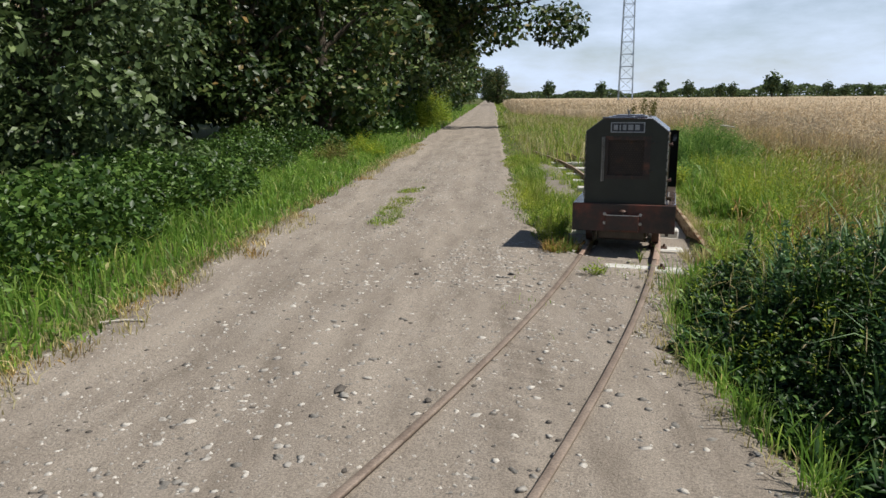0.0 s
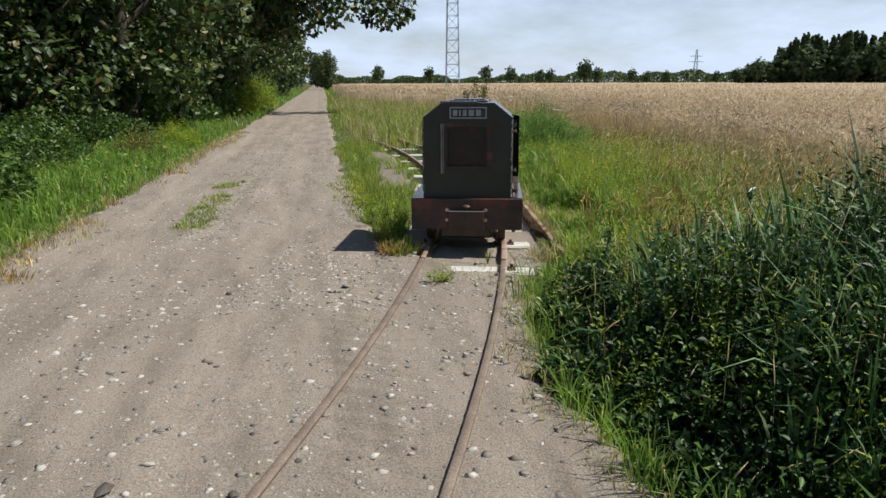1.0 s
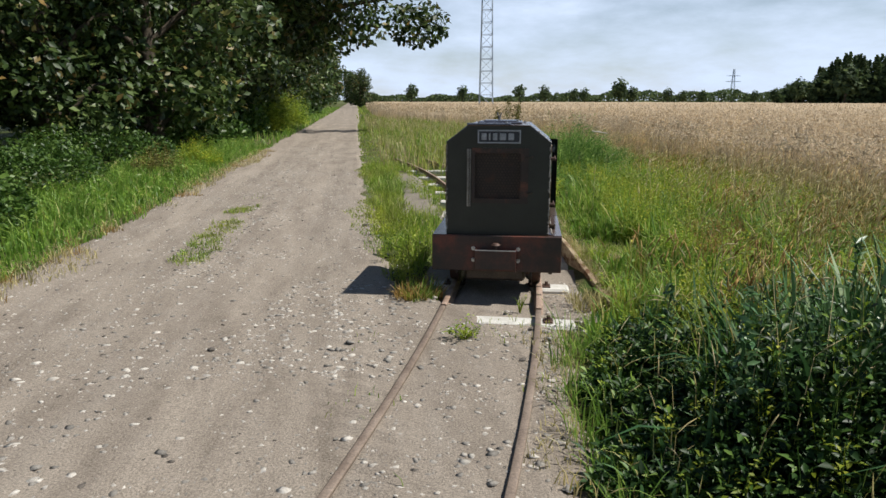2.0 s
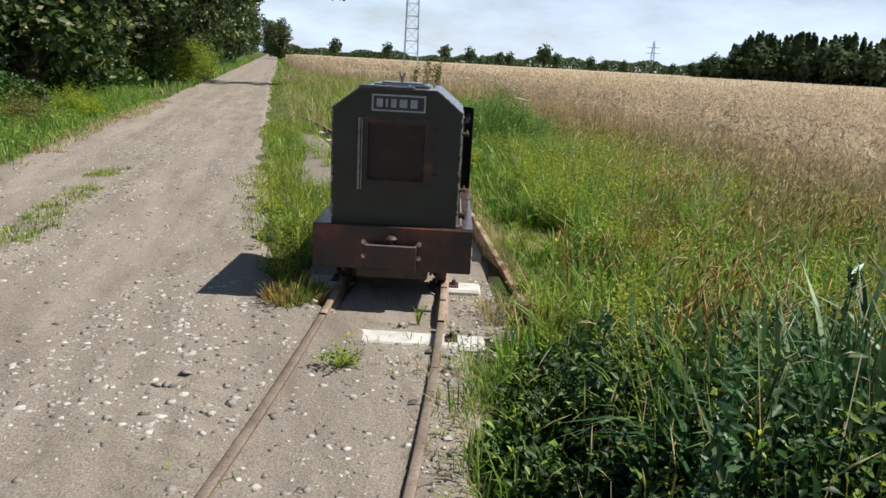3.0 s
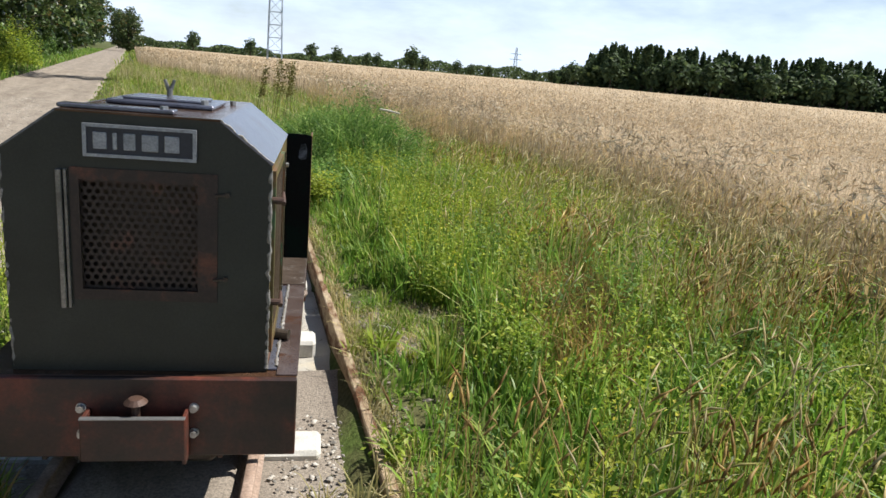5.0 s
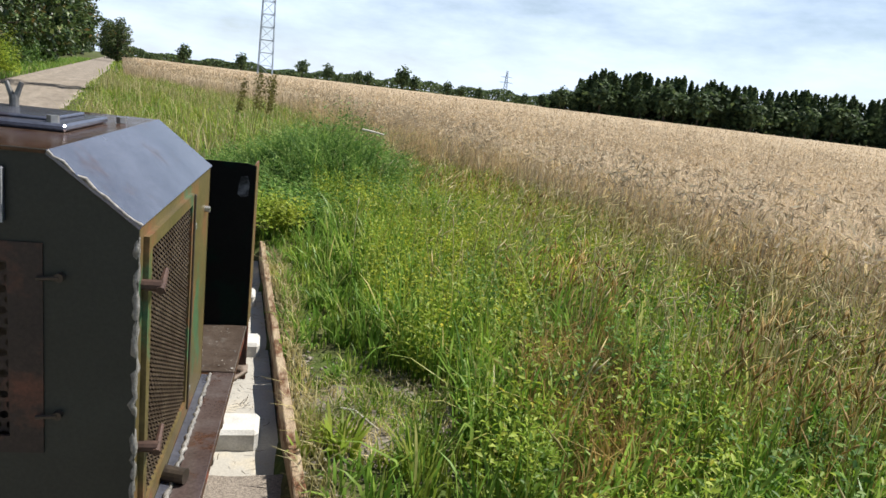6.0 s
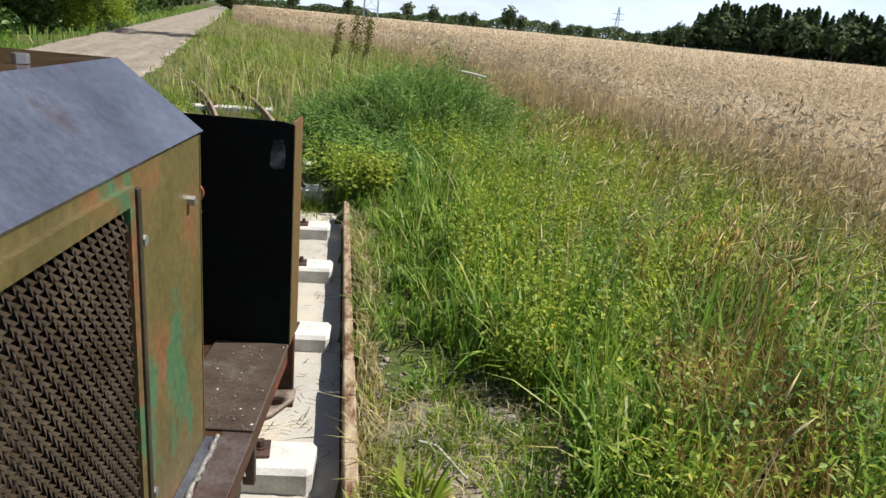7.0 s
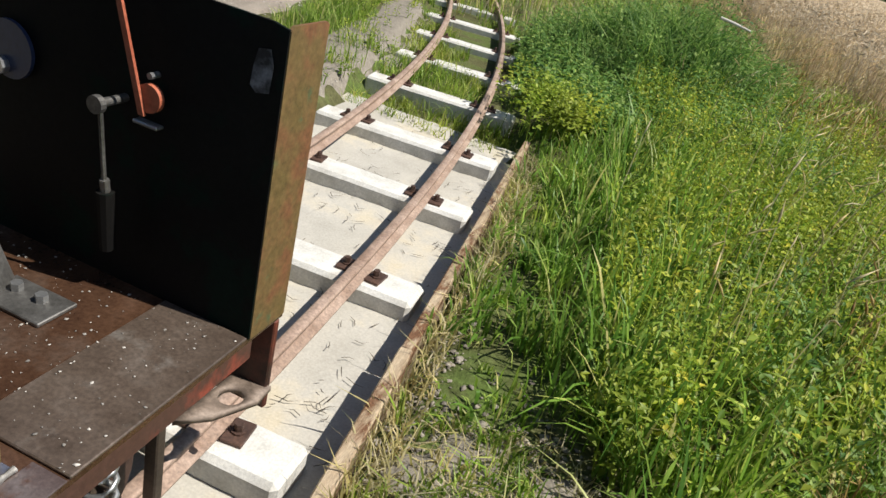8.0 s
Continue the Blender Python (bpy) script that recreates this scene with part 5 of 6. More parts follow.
stuff("clump_blades", blades("clump_blades", p, rng.uniform(0.35, 1.25, len(p)) * np.exp(-1.1 * (((p[:, 0] - 0.9) / 1.3) ** 2 + ((p[:, 1] - 7.6) / 1.4) ** 2)).clip(0.4, 1), rng.uniform(0.010, 0.020, len(p)), NETTLE, 0.4, 0.8), "tall dark blades in the nettle clump", "grass")
for k in range(8):
    x, y, h = -0.65 + 0.09 * k + rng.uniform(-0.06, 0.06), 11.7 + rng.uniform(-0.5, 0.5), rng.uniform(1.15, 1.42)
    t = thing("dock_plant", "brown seeding dock stalk standing above the grass", "dock plant", "dock plants", at=(x, y, 0))
    lean = rng.uniform(0.05, 0.25)
    v, q = tube_arrays([(0, 0, -0.03), (lean * 0.4, 0, h * 0.5), (lean, 0, h)], [0.008, 0.006, 0.002], 5)
    link("stem", mesh_from("stem", v, q, None, SORREL), t)
    z = rng.uniform(0.55, 1, 160)
    tagged(link("seed_head", leaves("seed_head", np.stack([lean * z + rng.normal(0, 0.032, 160), rng.normal(0, 0.03, 160), z * h], 1), 0.026, SORREL, 0, 1.6), t), kind="stuff")

# ---- wheat ----
wy = np.concatenate([np.arange(-14, 40, 0.6), 40 + spread(1.5, 30, 330)])
wu = np.concatenate([[0, 0.0021], 0.0035 + (np.linspace(0, 1, 70) ** 3) * 0.9965])
WL = wheat_left(wy)
X = WL[:, None] - 0.35 + (420 - WL)[:, None] * wu[None]
Y = np.repeat(wy[:, None], len(wu), 1)
Z = 0.58 + 0.05 * wave(X * 0.9, Y * 0.9, 3) + 0.03 * wave(X * 4, Y * 4, 1) * (Y < 60)
Z[:, 0] = -0.02
Z[:, 1] = 0.38
Z[0] = -0.05
field = thing("wheat_field", "broad field of ripe tan wheat", "wheat field", kind="stuff")
tagged(link("crop_canopy", mesh_from("crop_canopy", np.stack([X, Y, Z], 2).reshape(-1, 3), grid_quads(len(wy), len(wu)), None, CROP, True), field), kind="stuff")


def wheat(n, x1, y0, y1, w, h0, h1, ear):
    x = rng.random(n) ** 1.5
    y = rng.uniform(y0, y1, n)
    lo = wheat_left(y) - 0.5
    x = lo + (x1 - lo) * x ** 1.25
    p = np.stack([x, y, np.where(x < lo + 1.7, 0.0, 0.35)], 1)
    hh = rng.uniform(h0, h1, n) - p[:, 2]
    tagged(link("stalks", blades("stalks", p, hh, rng.uniform(0.7, 1.3, n) * w, WHEAT, 0.12, 0.5), field), kind="stuff")
    e = p + np.stack([rng.normal(0, 0.05, n), rng.normal(0, 0.05, n), hh * rng.uniform(0.9, 1.05, n)], 1)
    tagged(link("ears", leaves("ears", e, ear, WHEAT, 0.0, 4.5), field), kind="stuff")


wheat(36000, 16, -6, 18, 0.006, 0.65, 0.98, 0.018)
wheat(19000, 32, 14, 48, 0.012, 0.65, 0.98, 0.03)
wheat(9000, 90, 45, 150, 0.05, 0.65, 1.0, 0.06)

# ---- verge, hedge and trees beyond the road ----
p = scatter(110000, -12.5, -2, -7, 16, lambda x, y: (x < road_left(y) + 0.02 + 0.16 * wave(x * 1.3, y * 2.1, 6)) & (x > road_left(y) - 2.3))
h = np.clip((road_left(p[:, 1]) - p[:, 0] + 0.25) / 0.9, 0.25, 1) * rng.uniform(0.12, 0.36, len(p))
stuff("roadside_grass", blades("roadside_grass", p, h, rng.uniform(0.009, 0.02, len(p)), LUSH, 0.5), "green roadside grass below the hedge", "grass")
p = scatter(50000, -7, -2, -6, 14, lambda x, y: (x < road_left(y) + 0.28 + 0.24 * wave(x * 1.6, y * 2.2, 3)) & (x > road_left(y) - 0.3) & patchy(x * 1.2, y * 1.2, -0.3, 12))
stuff("roadside_straw", blades("roadside_straw", p, rng.uniform(0.04, 0.13, len(p)), rng.uniform(0.005, 0.01, len(p)), DRYGRASS, 0.8), "dry trampled grass at the road's edge", "grass")
p = scatter(1500, -7, -2, -6, 14, lambda x, y: (np.abs(x - road_left(y) - 0.05 - 0.16 * wave(x, y * 1.4, 3)) < 0.22) & patchy(x * 1.3, y * 1.3, -0.1, 12))
stuff("roadside_dead_grass", sward("roadside_dead_grass", p, 22, 0.09, rng.uniform(0.05, 0.11, len(p)), 0.007, RUSSET, 0.9, 0.9), "orange-brown dead grass along the road's edge", "grass")
p = scatter(26000, -12.5, -2, -7, 14, lambda x, y: (x < road_left(y) - 0.1) & (x > road_left(y) - 2.2) & patchy(x * 1.6, y * 1.6, -0.2, 2))
p[:, 2] += rng.uniform(0.05, 0.30, len(p)) * np.clip((road_left(p[:, 1]) - p[:, 0]) / 0.8, 0.3, 1)
stuff("roadside_herbs", leaves("roadside_herbs", p, 0.03, LUSH, 0.6, 2.2), "leafy green herbs in the roadside grass", "weeds")
p = scatter(9000, 0.1, 2.0, -6.2, -0.75, lambda x, y: (x > road_right(y) - 0.12 - 0.14 * wave(x * 4, y * 4, 2)) & (x < road_right(y) + 0.2))
stuff("edge_straw", blades("edge_straw", p, rng.uniform(0.02, 0.09, len(p)), rng.uniform(0.004, 0.008, len(p)), DRYGRASS, 0.9), "short dry grass where the weeds meet the road", "grass")
p = scatter(42000, -40, -5, 16, 120, lambda x, y: (x < road_left(y) + 0.03) & (x > road_left(y) - 2.2))
stuff("roadside_grass_far", blades("roadside_grass_far", p, rng.uniform(0.12, 0.4, len(p)), rng.uniform(0.03, 0.06, len(p)), LUSH, 0.4), "far roadside grass under the trees", "grass")

pts = np.concatenate([mound(14000, -5.5, -2.3, 1.5, 2.2, 0.85, 1), mound(12000, -6.2, 0.9, 1.4, 2.0, 0.8, 2), mound(8000, -7.8, 4.5, 1.4, 2.5, 0.8, 3),
                      mound(6000, -8.8, 8.8, 1.5, 2.6, 0.9, 4), mound(8000, -7.8, -3.5, 1.8, 3.0, 1.2, 5)])
stuff("bramble_bank", leaves("bramble_bank", pts, 0.05, BANKLEAF, 0.5, 1.6), "bank of broad-leaved brambles under the hedge", "brambles")
pts = np.concatenate([mound(1900, float(road_left(y)) - 2.4 + rng.uniform(-0.4, 0.4), y, 1.2, 2.4, rng.uniform(1.0, 2.6), y) for y in range(13, 64, 4)])
stuff("hedge_bottom", leaves("hedge_bottom", pts, 0.11, BANKLEAF, 0.5, 1.5), "low brambles along the foot of the trees", "brambles")


for y, off, r, h, n, m, lab in ((9.4, 0.75, 0.45, 0.75, 60, YELLOWLEAF, "yellowing shrub at the foot of the trees"), (7.4, 1.1, 0.5, 0.7, 50, SORREL, "brown seeding docks and weeds under the trees"),
                                (24.0, 1.3, 1.1, 2.4, 120, HERB, "sunlit yellow-green shrub beside the farm track"), (31.0, 1.4, 1.3, 2.6, 120, HERB, "sunlit yellow-green shrub beside the farm track")):
    a, d = rng.uniform(0, 6.28, n), np.sqrt(rng.random(n)) * r
    p = np.stack([float(road_left(y)) - off + d * np.cos(a), y + d * np.sin(a), np.full(n, -0.03)], 1)
    stuff("verge_shrub", leafy("verge_shrub", p, h * rng.uniform(0.5, 1, n) * (1.1 - 0.5 * d / r), 44, 0.022 * h ** 0.8 + 0.012, 2.0, m, 0.3, 0.03 * h, 0.12), lab, "shrub")


def tree(seed, height, radius, low, leaf, n, lean=(0.0, 0.0), foliage_material=TREELEAF):
    """A broadleaf tree: tapered trunk with limbs, and a crown of leaf clumps with gaps."""
    r = np.random.default_rng(seed)
    tubes, cl_ = [], []
    th = height * 0.62
    top = Vector((lean[0] * 0.5, lean[1] * 0.5, th))
    b0 = height * 0.028
    tubes.append(([(0, 0, -0.2), (0.05, 0.03, th * 0.25), tuple(top * 0.6), tuple(top)], [b0 * 1.3, b0, b0 * 0.7, b0 * 0.25], 9))
    for k in range(22):
        z = low + (height * 0.94 - low) * (k + 0.5) / 22
        f = math.sin(math.pi * min(1, max(0.0, (z - low * 0.4) / (height * 1.04 - low * 0.4))) ** 0.8)
        a = k * 2.4 + r.uniform(-0.5, 0.5)
        rad = radius * (0.45 + 0.55 * f) * r.uniform(0.7, 1.05)
        s = top * min(1, max(0.12, (z - height * 0.16) / th))
        e = Vector((math.cos(a) * rad + lean[0] * z / height, math.sin(a) * rad + lean[1] * z / height, z))
        tubes.append(([tuple(s), tuple(s.lerp(e, 0.5) + Vector((0, 0, 0.05 * height))), tuple(e)], [b0 * 0.42, b0 * 0.25, b0 * 0.06], 5))
        for t in (0.45, 0.72, 1.0):
            c = s.lerp(e, t) + Vector(r.normal(0, radius * 0.12, 3))
            cl_.append((c, radius * r.uniform(0.20, 0.36)))
    v, q = join_tubes(tubes)
    trunk = mesh_from("trunk", v, q, None, BARK, True)
    ps, out = [], []
    per = n // len(cl_)
    for c, cr in cl_:
        d = r.normal(0, 1, (per, 3))
        d /= np.linalg.norm(d, axis=1)[:, None]
        rr = cr * (0.35 + 0.75 * np.sqrt(r.random(per)))
        ps.append(np.array(c) + d * rr[:, None] * np.array([1, 1, 0.75]))
        out.append(d)
    ps, out = np.concatenate(ps), np.concatenate(out)
    k = ps[:, 2] > low * 0.6
    crown = leaves("crown", ps[k], leaf, foliage_material, 0.3, 1.5, out[k])
    return trunk, crown


FAR_KINDS = [tree(14, 9.5, 3.2, 0.9, 0.34, 3600), tree(15, 10.5, 3.4, 1.0, 0.34, 3600)]
KINDS = [tree(11, 9.5, 3.0, 1.0, 0.15, 10000), tree(12, 8.0, 2.8, 0.8, 0.15, 9500), tree(13, 11.0, 3.4, 1.3, 0.17, 9500)]


def plant(kind, x, y, s, turn, label, name="tree", group="trees along the road"):
    t = thing(name, label, name.replace("_", " "), group, at=(x, y, 0))
    t.rotation_euler = (0, 0, turn)
    t.scale = (s, s, s)
    link("trunk", kind[0], t, "dark bark")
    link("crown", kind[1], t, "dense dark green leaves")
    return t


for k, (y, off, s) in enumerate(((9.5, 4.2, 0.85), (12.2, 2.6, 1.0), (14.5, 5.0, 1.1), (17.5, 2.9, 0.95), (21, 3.4, 1.05), (25, 3.0, 1.0), (35, 3.4, 1.1), (41, 3.2, 1.0),
                                 (48, 3.6, 1.1), (56, 3.2, 1.0), (65, 3.6, 1.1), (76, 3.6, 1.15), (88, 4.0, 1.2), (102, 4.0, 1.2), (120, 4.4, 1.3), (140, 4.4, 1.3), (165, 5, 1.4), (200, 5, 1.4))):
    plant(KINDS[k % 3] if y < 45 else FAR_KINDS[k % 2], float(road_left(y)) - off, y, s, k * 1.9, "dark leafy broadleaf tree in the row beside the farm track")
for k, (x, y, s) in enumerate(((-14, 7, 1.0), (-15, 13, 1.1), (-13.5, 1.5, 1.0), (-15, -5, 1.1), (-17, 20, 1.2), (-19, 29, 1.2), (-11, -7.5, 0.9))):
    plant(FAR_KINDS[k % 2], x, y, s, k * 2.3 + 1, "shaded broadleaf tree behind the hedge")
big = tree(21, 15.0, 5.6, 5.6, 0.20, 42000, (6.0, -0.5))
plant(big, float(road_left(25)) - 2.3, 25.5, 1.0, 0.0, "tall leaning tree with branches overhanging the road")
for k, (x, y, s) in enumerate(((-29.4, 118, 0.6), (-32.0, 128, 0.7), (-48.5, 190, 0.9), (-56, 215, 1.0))):
    plant(FAR_KINDS[k % 2], x, y, s, k * 1.3, "broadleaf tree where the farm track bends out of sight")
bush = tree(31, 5.6, 2.5, 0.35, 0.085, 26000, foliage_material=HAZEL)
plant(bush, -8.0, 1.4, 1.0, 0.4, "large hazel-like bush with grey-green leaves", "bush", "bushes in the hedge")
plant(bush, -8.6, -3.4, 0.95, 2.4, "large hazel-like bush with grey-green leaves", "bush", "bushes in the hedge")

# ---- distance ----


def lump_tree(seed, n, w, h):
    r = np.random.default_rng(seed)
    d = r.normal(0, 1, (n, 3))
    d /= np.linalg.norm(d, axis=1)[:, None]
    rr = np.sqrt(r.random(n)) * (0.75 + 0.25 * np.sin(d[:, 0] * 5 + seed) * np.cos(d[:, 2] * 6))
    p = d * rr[:, None] * np.array([w / 2, w / 2, h * 0.46]) + np.array([0, 0, h * 0.54])
    return leaves("crown", p, h * 0.10, FARLEAF, 0.3, 1.3, d)


def spire_tree(seed, n, w, h):
    r = np.random.default_rng(seed)
    z = r.random(n) ** 0.9
    a = r.uniform(0, 6.28, n)
    rad = w / 2 * (1.02 - z) ** 0.75 * (0.5 + 0.5 * np.sqrt(r.random(n)))
    p = np.stack([rad * np.cos(a), rad * np.sin(a), h * (0.06 + 0.94 * z)], 1)
    return leaves("crown", p, h * 0.048, FARLEAF, 0.3, 1.6)


v, q = tube_arrays([(0, 0, -0.3), (0, 0, 3), (0.1, 0, 6)], [0.25, 0.2, 0.08], 6)
far_trunk = mesh_from("trunk", v, q, None, BARK)
ROUND = [lump_tree(k, 500, 6.5, 8.0) for k in (1, 2, 3)]
SPIRE = [spire_tree(k, 440, 3.7, 11.0) for k in (4, 5, 6)]


def far_tree(me, az, dist, s, label, group, name="distant_tree"):
    a = radians(az)
    t = thing(name, label, "tree", group, at=(math.sin(a) * dist + 0.3, math.cos(a) * dist - 4.4, -0.02))
    t.scale = (s, s, s)
    t.rotation_euler = (0, 0, az * 3.1)
    link("trunk", far_trunk, t)
    link("crown", me, t)


for az, s, k in ((-9.5, 0.92, 0), (-5.4, 0.86, 1), (-0.9, 0.90, 2), (1.1, 0.84, 0), (6.9, 1.15, 1), (3.4, 0.7, 2), (4.2, 0.72, 0), (10.5, 0.72, 1), (11.6, 0.6, 2), (7.9, 0.8, 2), (16.6, 0.6, 0), (13, 0.62, 1)):
    far_tree(ROUND[k], az, 300, s * 1.18, "round dark tree on the horizon beyond the wheat", "trees on the horizon")
n = 11000
az = np.radians(rng.uniform(-14, 19, n))
hd = 3.2 + 1.5 * np.sin(az * 90) * np.sin(az * 37 + 1) + 1.6 * (np.degrees(az) > 2)
dd = rng.uniform(318, 340, n)
pz = np.clip(hd, 2.2, 7) * rng.random(n) ** 0.6
stuff("distant_hedge", leaves("distant_hedge", np.stack([np.sin(az) * dd, np.cos(az) * dd, pz], 1), 1.0, FARLEAF, 0.3, 1.4), "low dark hedge line along the horizon", "hedge")
for k in range(290):
    az = 18.2 + 38 * (k / 290) + rng.uniform(-0.3, 0.3)
    rise = min(1.0, 0.45 + (az - 18.2) / 7)
    dist = 262 + rng.uniform(-5, 12)
    if k % 5 and az > 20.5:
        far_tree(SPIRE[k % 3], az, dist, rise * (1.40 + 0.06 * math.sin(az * 2.3) + rng.uniform(-0.14, 0.05)), "dark conifer at the edge of the wood", "trees of the wood", "wood_tree")
    else:
        far_tree(ROUND[k % 3], az, dist - rng.uniform(2, 9), rise * rng.uniform(1.25, 1.8), "dark broadleaf tree at the edge of the wood", "trees of the wood", "wood_tree")
n = 5500
az = np.radians(rng.uniform(18.5, 62, n))
dd = rng.uniform(250, 262, n)
stuff("wood_edge", leaves("wood_edge", np.stack([np.sin(az) * dd, np.cos(az) * dd, rng.random(n) * 9 * np.clip((np.degrees(az) - 17) / 5, 0.3, 1)], 1), 1.3, FARLEAF, 0.3, 1.3), "dark undergrowth along the edge of the wood", "wood")


def lattice(name, label, category, x, y, height, w0, w1, step, r, arms=()):
    t = thing(name, label, category, at=(x, y, 0))
    cs = ((1, 1), (-1, 1), (-1, -1), (1, -1))
    wid = lambda z: (w0 + (w1 - w0) * z / height) / 2
    for a, b in cs:
        v, q = tube_arrays([(a * wid(0), b * wid(0), -0.3), (a * wid(height), b * wid(height), height)], [r, r], 4)
        link("mast_leg", mesh_from("mast_leg", v, q, None, GALV), t)
    tubes = []
    z = 0.0
    while z < height - step:
        for k in range(4):
            (a, b), (c, d) = cs[k], cs[(k + 1) % 4]
            z2 = z + step
            tubes.append(([(a * wid(z), b * wid(z), z), (c * wid(z), d * wid(z), z)], [r * 0.6] * 2, 4))
            tubes.append(([(a * wid(z), b * wid(z), z), (c * wid(z2), d * wid(z2), z2)], [r * 0.5] * 2, 4))
        z += step
    v, q = join_tubes(tubes)
    link("bracing", mesh_from("bracing", v, q, None, GALV), t)
    for z, half in arms:
        v, q = join_tubes([([(-half, 0, z), (0, 0, z + height * 0.02), (half, 0, z)], [r * 0.8] * 3, 4), ([(-half, 0, z), (half, 0, z)], [r * 0.8] * 2, 4)])
        link("cross_arm", mesh_from("cross_arm", v, q, None, GALV), t)


lattice("lattice_mast", "tall slender blue-grey lattice mast beyond the field", "mast", -9.3, 150, 46, 2.9, 1.3, 2.5, 0.085)
lattice("power_pylon", "faint grey power pylon on the far horizon", "pylon", 0.3 + 700 * math.sin(radians(15.05)), 700 * math.cos(radians(15.05)) - 4.4, 29, 4.5, 1.0, 4.0, 0.16, ((18, 7), (23, 6)))

# ---- stones and litter ----


def stone_arrays(n, place, size_lo, size_hi):
    base = np.array([(1, 0, 0), (-1, 0, 0), (0, 1, 0), (0, -1, 0), (0, 0, 1), (0, 0, -1), (.6, .6, .5), (-.6, .6, .5), (-.6, -.6, .5), (.6, -.6, .5)], float)
    tri = np.array([(4, 6, 7), (4, 7, 8), (4, 8, 9), (4, 9, 6), (0, 2, 6), (2, 1, 7), (1, 3, 8), (3, 0, 9), (6, 2, 7), (7, 1, 8), (8, 3, 9), (9, 0, 6)])
    s = size_lo + (size_hi - size_lo) * rng.random(n) ** 2.8
    v = base[None] * rng.uniform(0.6, 1.25, (n, 10, 1)) * (s[:, None, None] / 2) * np.stack([rng.uniform(0.7, 1.4, n), rng.uniform(0.7, 1.3, n), rng.uniform(0.25, 0.5, n)], 1)[:, None]
    a = rng.uniform(0, 6.28, n)
    c, sn = np.cos(a)[:, None], np.sin(a)[:, None]
    v = np.stack([v[..., 0] * c - v[..., 1] * sn, v[..., 0] * sn + v[..., 1] * c, v[..., 2]], 2) + place[:, None]
    return v.reshape(-1, 3), (np.arange(n)[:, None, None] * 10 + tri[None]).reshape(-1, 3)


def off_sleeper(x, y):
    return (np.abs(y + 0.50) > 0.12) | (np.abs(x - track_x(y)) > 0.6)


n = 24000
y = -6.5 + 22 * rng.random(n) ** 1.4
x = road_left(y) + (np.where(y < 0, road_right(y), road_left(y) + 2.9) - road_left(y)) * rng.random(n)
lane = (x - road_left(y)) / 2.75
k = (rng.random(n) < 0.12 + 0.88 * np.exp(-((lane - 0.53) / 0.16) ** 2) + 0.5 * (y < 0) * (lane > 0.9)) & off_sleeper(x, y) & (np.abs(np.abs(x - track_x(y)) - 0.32) > 0.035)
x, y = x[k], y[k]
v, t = stone_arrays(len(x), np.stack([x, y, road_z(x, y) - 0.002], 1), 0.006, 0.054)
stuff("gravel", mesh_from("gravel", v, None, t, STONE), "scattered pale pebbles on the sandy road", "gravel")
def grit_arrays(place, lo, hi):
    """Angular grit: low four-sided crumbs."""
    n = len(place)
    base = np.array([(1, 0, 0), (0, 1, 0), (-1, 0, 0), (0, -1, 0), (0, 0, 0.9)], float)
    sz = (lo + (hi - lo) * rng.random(n) ** 2.2)[:, None, None] / 2
    v = (base[None] + rng.normal(0, 0.28, (n, 5, 3)) * np.array([1, 1, 0.3])) * sz + place[:, None]
    return v.reshape(-1, 3), (np.arange(n)[:, None, None] * 5 + np.array([(0, 1, 4), (1, 2, 4), (2, 3, 4), (3, 0, 4)])[None]).reshape(-1, 3)


n = 30000
y = -6.3 + 15 * rng.random(n) ** 1.7
x = road_left(y) + (np.where(y < 0, road_right(y), road_left(y) + 2.9) - road_left(y)) * rng.random(n)
k = off_sleeper(x, y) & (np.abs(np.abs(x - track_x(y)) - 0.32) > 0.03) & (wave(x * 2.2, y * 0.9, 6) + 0.5 * wave(x * 7, y * 4, 2) > -0.35)
x, y = x[k], y[k]
v, t = grit_arrays(np.stack([x, y, road_z(x, y) - 0.001], 1), 0.005, 0.022)
stuff("grit", mesh_from("grit", v, None, t, STONE), "fine angular grit strewn over the sandy road", "gravel")
n = 1500
x, y = rng.uniform(-1.5, -0.38, n), rng.uniform(-1.7, 0.35, n)
k = (x < track_x(y) - 0.37) & (wave(x * 3, y * 3, 4) > -0.4)
x, y = x[k], y[k]
v, t = stone_arrays(len(x), np.stack([x, y, np.where(x < road_right(y) + 0.05, road_z(x, y), -0.02) - 0.003], 1), 0.010, 0.055)
stuff("rubble", mesh_from("rubble", v, None, t, STONE), "pale rubble and pebbles in the dirt beside the rails", "gravel")
n = 650
y = rng.uniform(-0.75, 0.75, n)
x = track_x(y) + rng.uniform(0.38, 0.72, n)
v, t = stone_arrays(n, np.stack([x, y, np.where(y < -0.42, road_z(x, y), -0.06 + np.clip((0.5 - y) * 0.07, 0, 0.06)) - 0.002], 1), 0.006, 0.03)
stuff("bed_gravel", mesh_from("bed_gravel", v, None, t, STONE), "pale pebbles between the rail and the edging board", "gravel")
n = 3000
y = -6.5 + 18 * rng.random(n) ** 1.3
x = road_left(y) + (np.where(y < 0, road_right(y), road_left(y) + 2.8) - road_left(y)) * rng.random(n)
k = off_sleeper(x, y) & (np.abs(np.abs(x - track_x(y)) - 0.32) > 0.035)
x, y = x[k], y[k]
v, t = stone_arrays(len(x), np.stack([x, y, road_z(x, y) - 0.002], 1), 0.006, 0.04)
stuff("dark_crumbs", mesh_from("dark_crumbs", v, None, t, DARKSTONE), "dark crumbs of earth strewn over the road", "gravel")
n = 1700
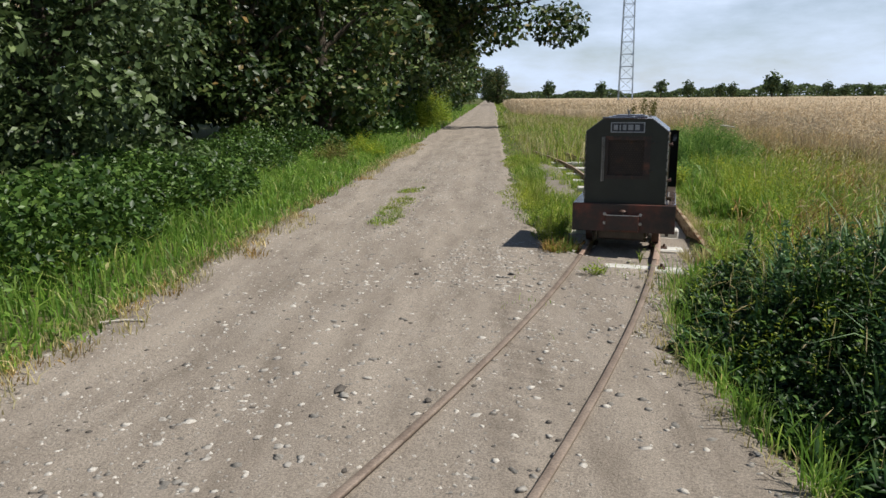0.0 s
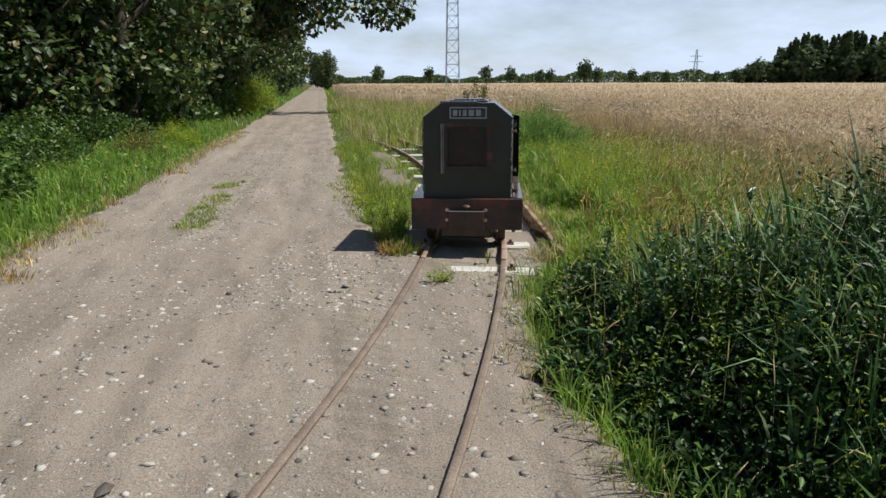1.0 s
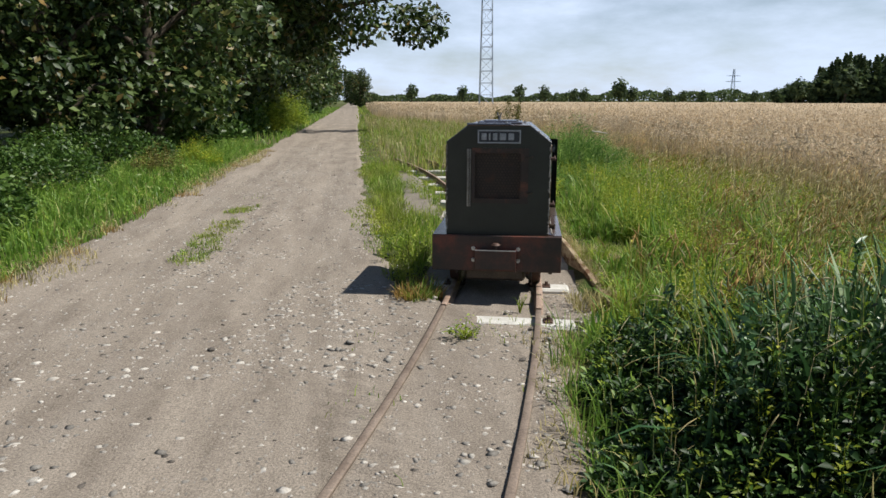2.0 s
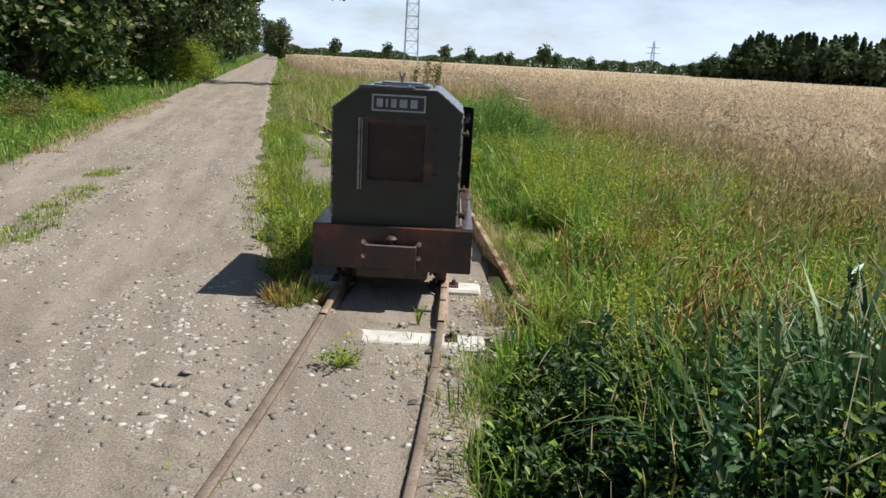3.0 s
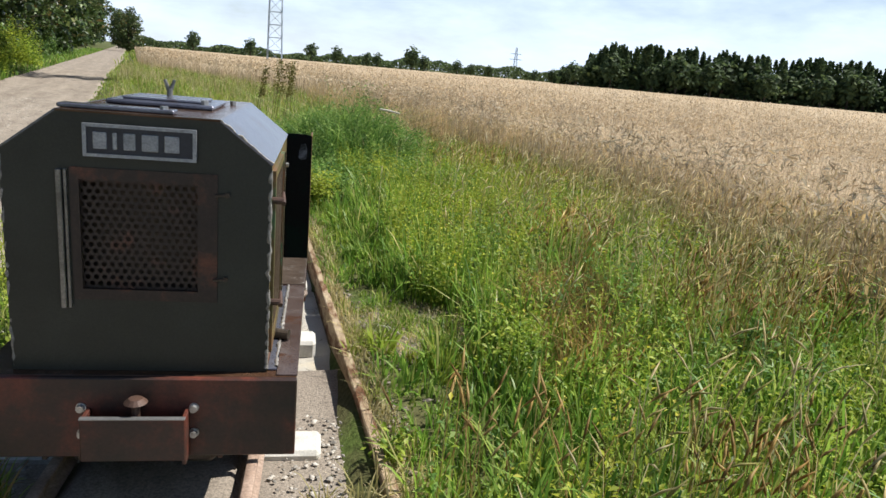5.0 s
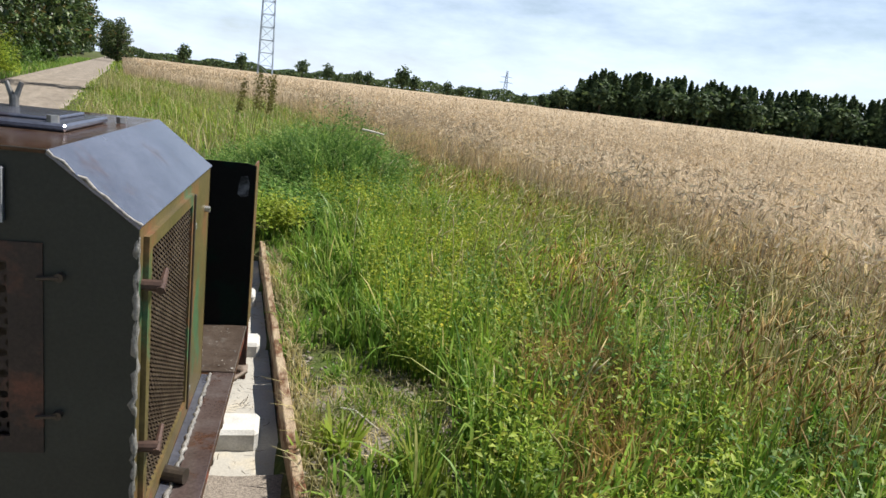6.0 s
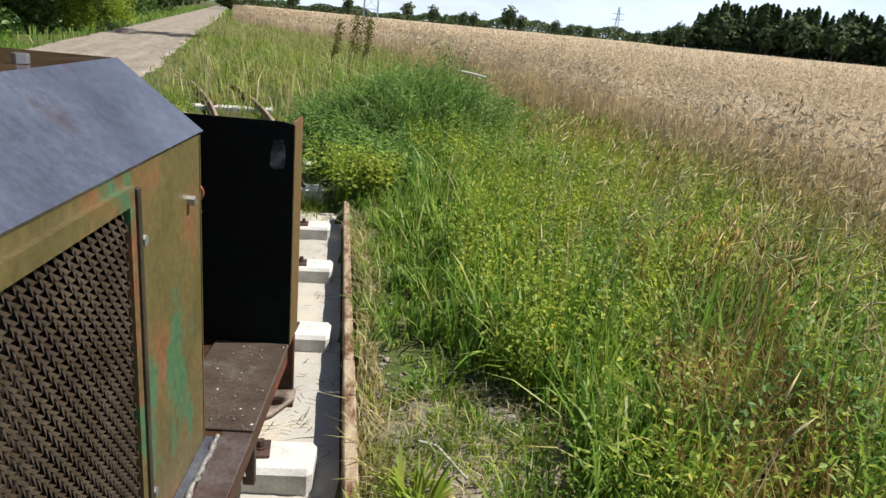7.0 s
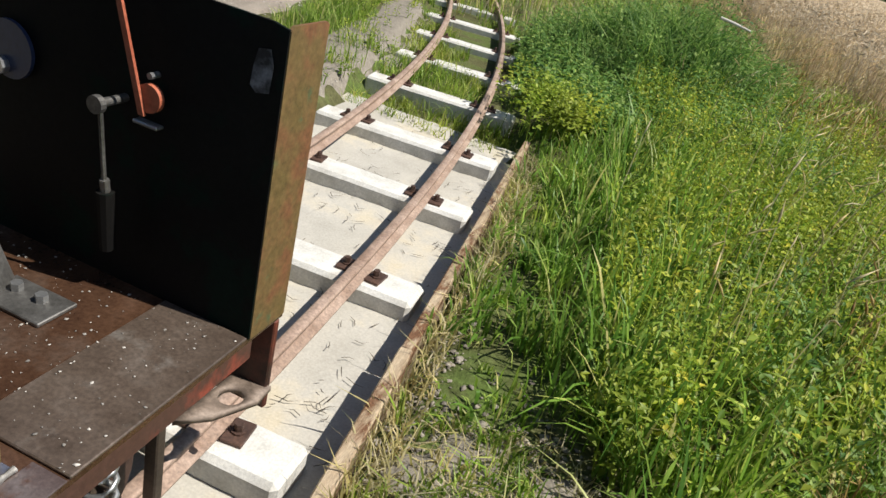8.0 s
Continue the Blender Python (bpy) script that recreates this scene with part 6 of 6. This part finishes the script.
x, y = rng.uniform(-0.42, 0.42, n), -0.62 - 2.4 * rng.random(n) ** 1.4
k = np.abs(np.abs(x - track_x(y)) - 0.32) > 0.04
x, y = x[k] + track_x(y[k]), y[k]
v, t = stone_arrays(len(x), np.stack([x, y, np.where(y > -0.4, -0.02, road_z(x, y) - 0.004)], 1), 0.006, 0.042)
stuff("track_gravel", mesh_from("track_gravel", v, None, t, STONE), "pale stones between the rails", "gravel")
n = 1500
x, y = rng.uniform(-1.3, 0.9, n), rng.uniform(-0.3, 8, n)
k = (x < track_x(y) - 0.4)
v, t = stone_arrays(int(k.sum()), np.stack([x[k], y[k], ground_z(x[k], y[k]) + 0.01], 1), 0.015, 0.07)
stuff("bank_stones", mesh_from("bank_stones", v, None, t, STONE), "pale rubble stones beside the rails", "gravel")
a = scatter(2400, 0.7, 1.5, 1.1, 2.1, lambda x, y: bare(x, y))
stuff("patch_straw", blades("patch_straw", a, rng.uniform(0.02, 0.10, len(a)), rng.uniform(0.004, 0.009, len(a)), DRYGRASS, 1.2), "dead straw strewn over the bare earth", "grass")
a = scatter(3800, 0.7, 1.5, 1.1, 2.1, lambda x, y: bare(x, y) & patchy(x * 4, y * 4, 0.1, 3))
stuff("patch_sprouts", blades("patch_sprouts", a, rng.uniform(0.03, 0.12, len(a)), rng.uniform(0.005, 0.010, len(a)), GRASS, 0.6), "green sprouts on the bare earth", "grass")
n = 2200
x, y = rng.normal(1.08, 0.22, n), rng.normal(1.6, 0.26, n)
v, t = stone_arrays(n, np.stack([x, y, ground_z(x, y) + 0.004], 1), 0.008, 0.04)
stuff("bare_patch_stones", mesh_from("bare_patch_stones", v, None, t, EARTH), "grey clods and stones on the bare patch", "gravel")
n = 900
x, y = rng.normal(0.0, 0.05, n), rng.uniform(0, 3.2, n)
x = board_x(y) + 0.07 + np.abs(x)
v, t = stone_arrays(n, np.stack([x, y, ground_z(x, y) + 0.006], 1), 0.008, 0.03)
stuff("board_gravel", mesh_from("board_gravel", v, None, t, EARTH), "pale gravel along the edging board", "gravel")
for x, y, s, m, lab in ((-1.06, -3.61, 0.09, DARKSTONE, "dark clod of earth on the road"), (-1.02, -3.66, 0.06, STONE, "pale stone on the road"), (-0.61, -3.59, 0.06, DARKSTONE, "flat dark clod on the road"),
                        (0.30, -0.72, 0.06, DARKSTONE, "dark stone against the rail"), (0.05, -3.95, 0.045, STONE, "pale stone between the rails"), (1.2, -4.1, 0.05, STONE, "pale stone at the roadside"),
                        (-1.55, 2.7, 0.07, DARKSTONE, "dark clod on the road"), (-2.2, -2.6, 0.05, STONE, "pale stone on the road"), (-1.5, -1.3, 0.06, DARKSTONE, "dark clod on the road"),
                        (0.25, -1.25, 0.05, DARKSTONE, "dark stone between the rails"), (-0.75, -1.1, 0.06, STONE, "pale stone on the road")):
    v, t = stone_arrays(1, np.array([[0, 0, 0.0]]), s, s * 1.01)
    o = tagged(link("stone", mesh_from("stone", v, None, t, m)), lab, "stone", "loose stones")
    o.location = (x, y, float(road_z(np.array(x), np.array(y))) + s * 0.12)


def twig(x, y, z, pts, r, label):
    v, q = tube_arrays(pts, [r * (1 - 0.12 * i) for i in range(len(pts))], 6)
    o = tagged(link("twig", mesh_from("twig", v, q, None, STICK, True)), label, "twig")
    o.location = (x, y, z)


twig(0.89, 1.60, 0.015, [(0, 0, 0.01), (0.06, -0.03, 0.015), (0.10, -0.10, 0.012), (0.15, -0.18, 0.005)], 0.006, "bleached forked twig on the bare patch")
twig(1.18, 5.90, 0.93, [(0, 0, 0.01), (0.1, -0.02, 0.0), (0.22, -0.03, -0.02)], 0.012, "pale broken stalk lying on the grass")
twig(-3.02, -3.1, 0.02, [(0, 0, 0), (0.12, 0.08, 0.005), (0.25, 0.12, 0)], 0.009, "bleached stick at the road's edge")
n = 420
y = rng.uniform(1.2, 4.6, n)
x = track_x(y) + 0.05 + rng.uniform(-0.5, 0.62, n)
k = (x < board_x(y) - 0.05) & (np.abs(np.abs(x - track_x(y)) - 0.32) > 0.04)
x, y = x[k], y[k]
a, L = rng.uniform(0, 6.28, len(x)), rng.uniform(0.02, 0.09, len(x))
d = np.stack([np.cos(a) * L, np.sin(a) * L, np.zeros(len(x))], 1)
w = np.stack([-np.sin(a), np.cos(a), np.zeros(len(x))], 1) * 0.0016
c = np.stack([x, y, np.full(len(x), -0.098)], 1)
bend = np.stack([-np.sin(a) * L, np.cos(a) * L, np.full(len(x), 0.012)], 1) * rng.uniform(-0.3, 0.3, (len(x), 1))
v = np.stack([c - d / 2 - w, c - d / 2 + w, c + bend + w, c + bend - w, c + d / 2], 1).reshape(-1, 3)
i = np.arange(len(x))[:, None] * 5
stuff("straw_litter", mesh_from("straw_litter", v, i + np.array([[0, 1, 2, 3]]), i + np.array([[3, 2, 4]]), BARK), "thin dark bits of straw lying on the sand", "litter")
# paint chips and crumbs on the deck
n = 330
x, y = rng.uniform(-0.1, 0.5, n), rng.uniform(0.9, 1.36, n)
v, t = stone_arrays(n, np.stack([x, y, np.where(x > 0.31, 0.4535, 0.446)], 1), 0.002, 0.008)
o = link("chips", mesh_from("chips", v, None, t, STONE), deck, "pale crumbs and chips")
o["kind"] = "stuff"
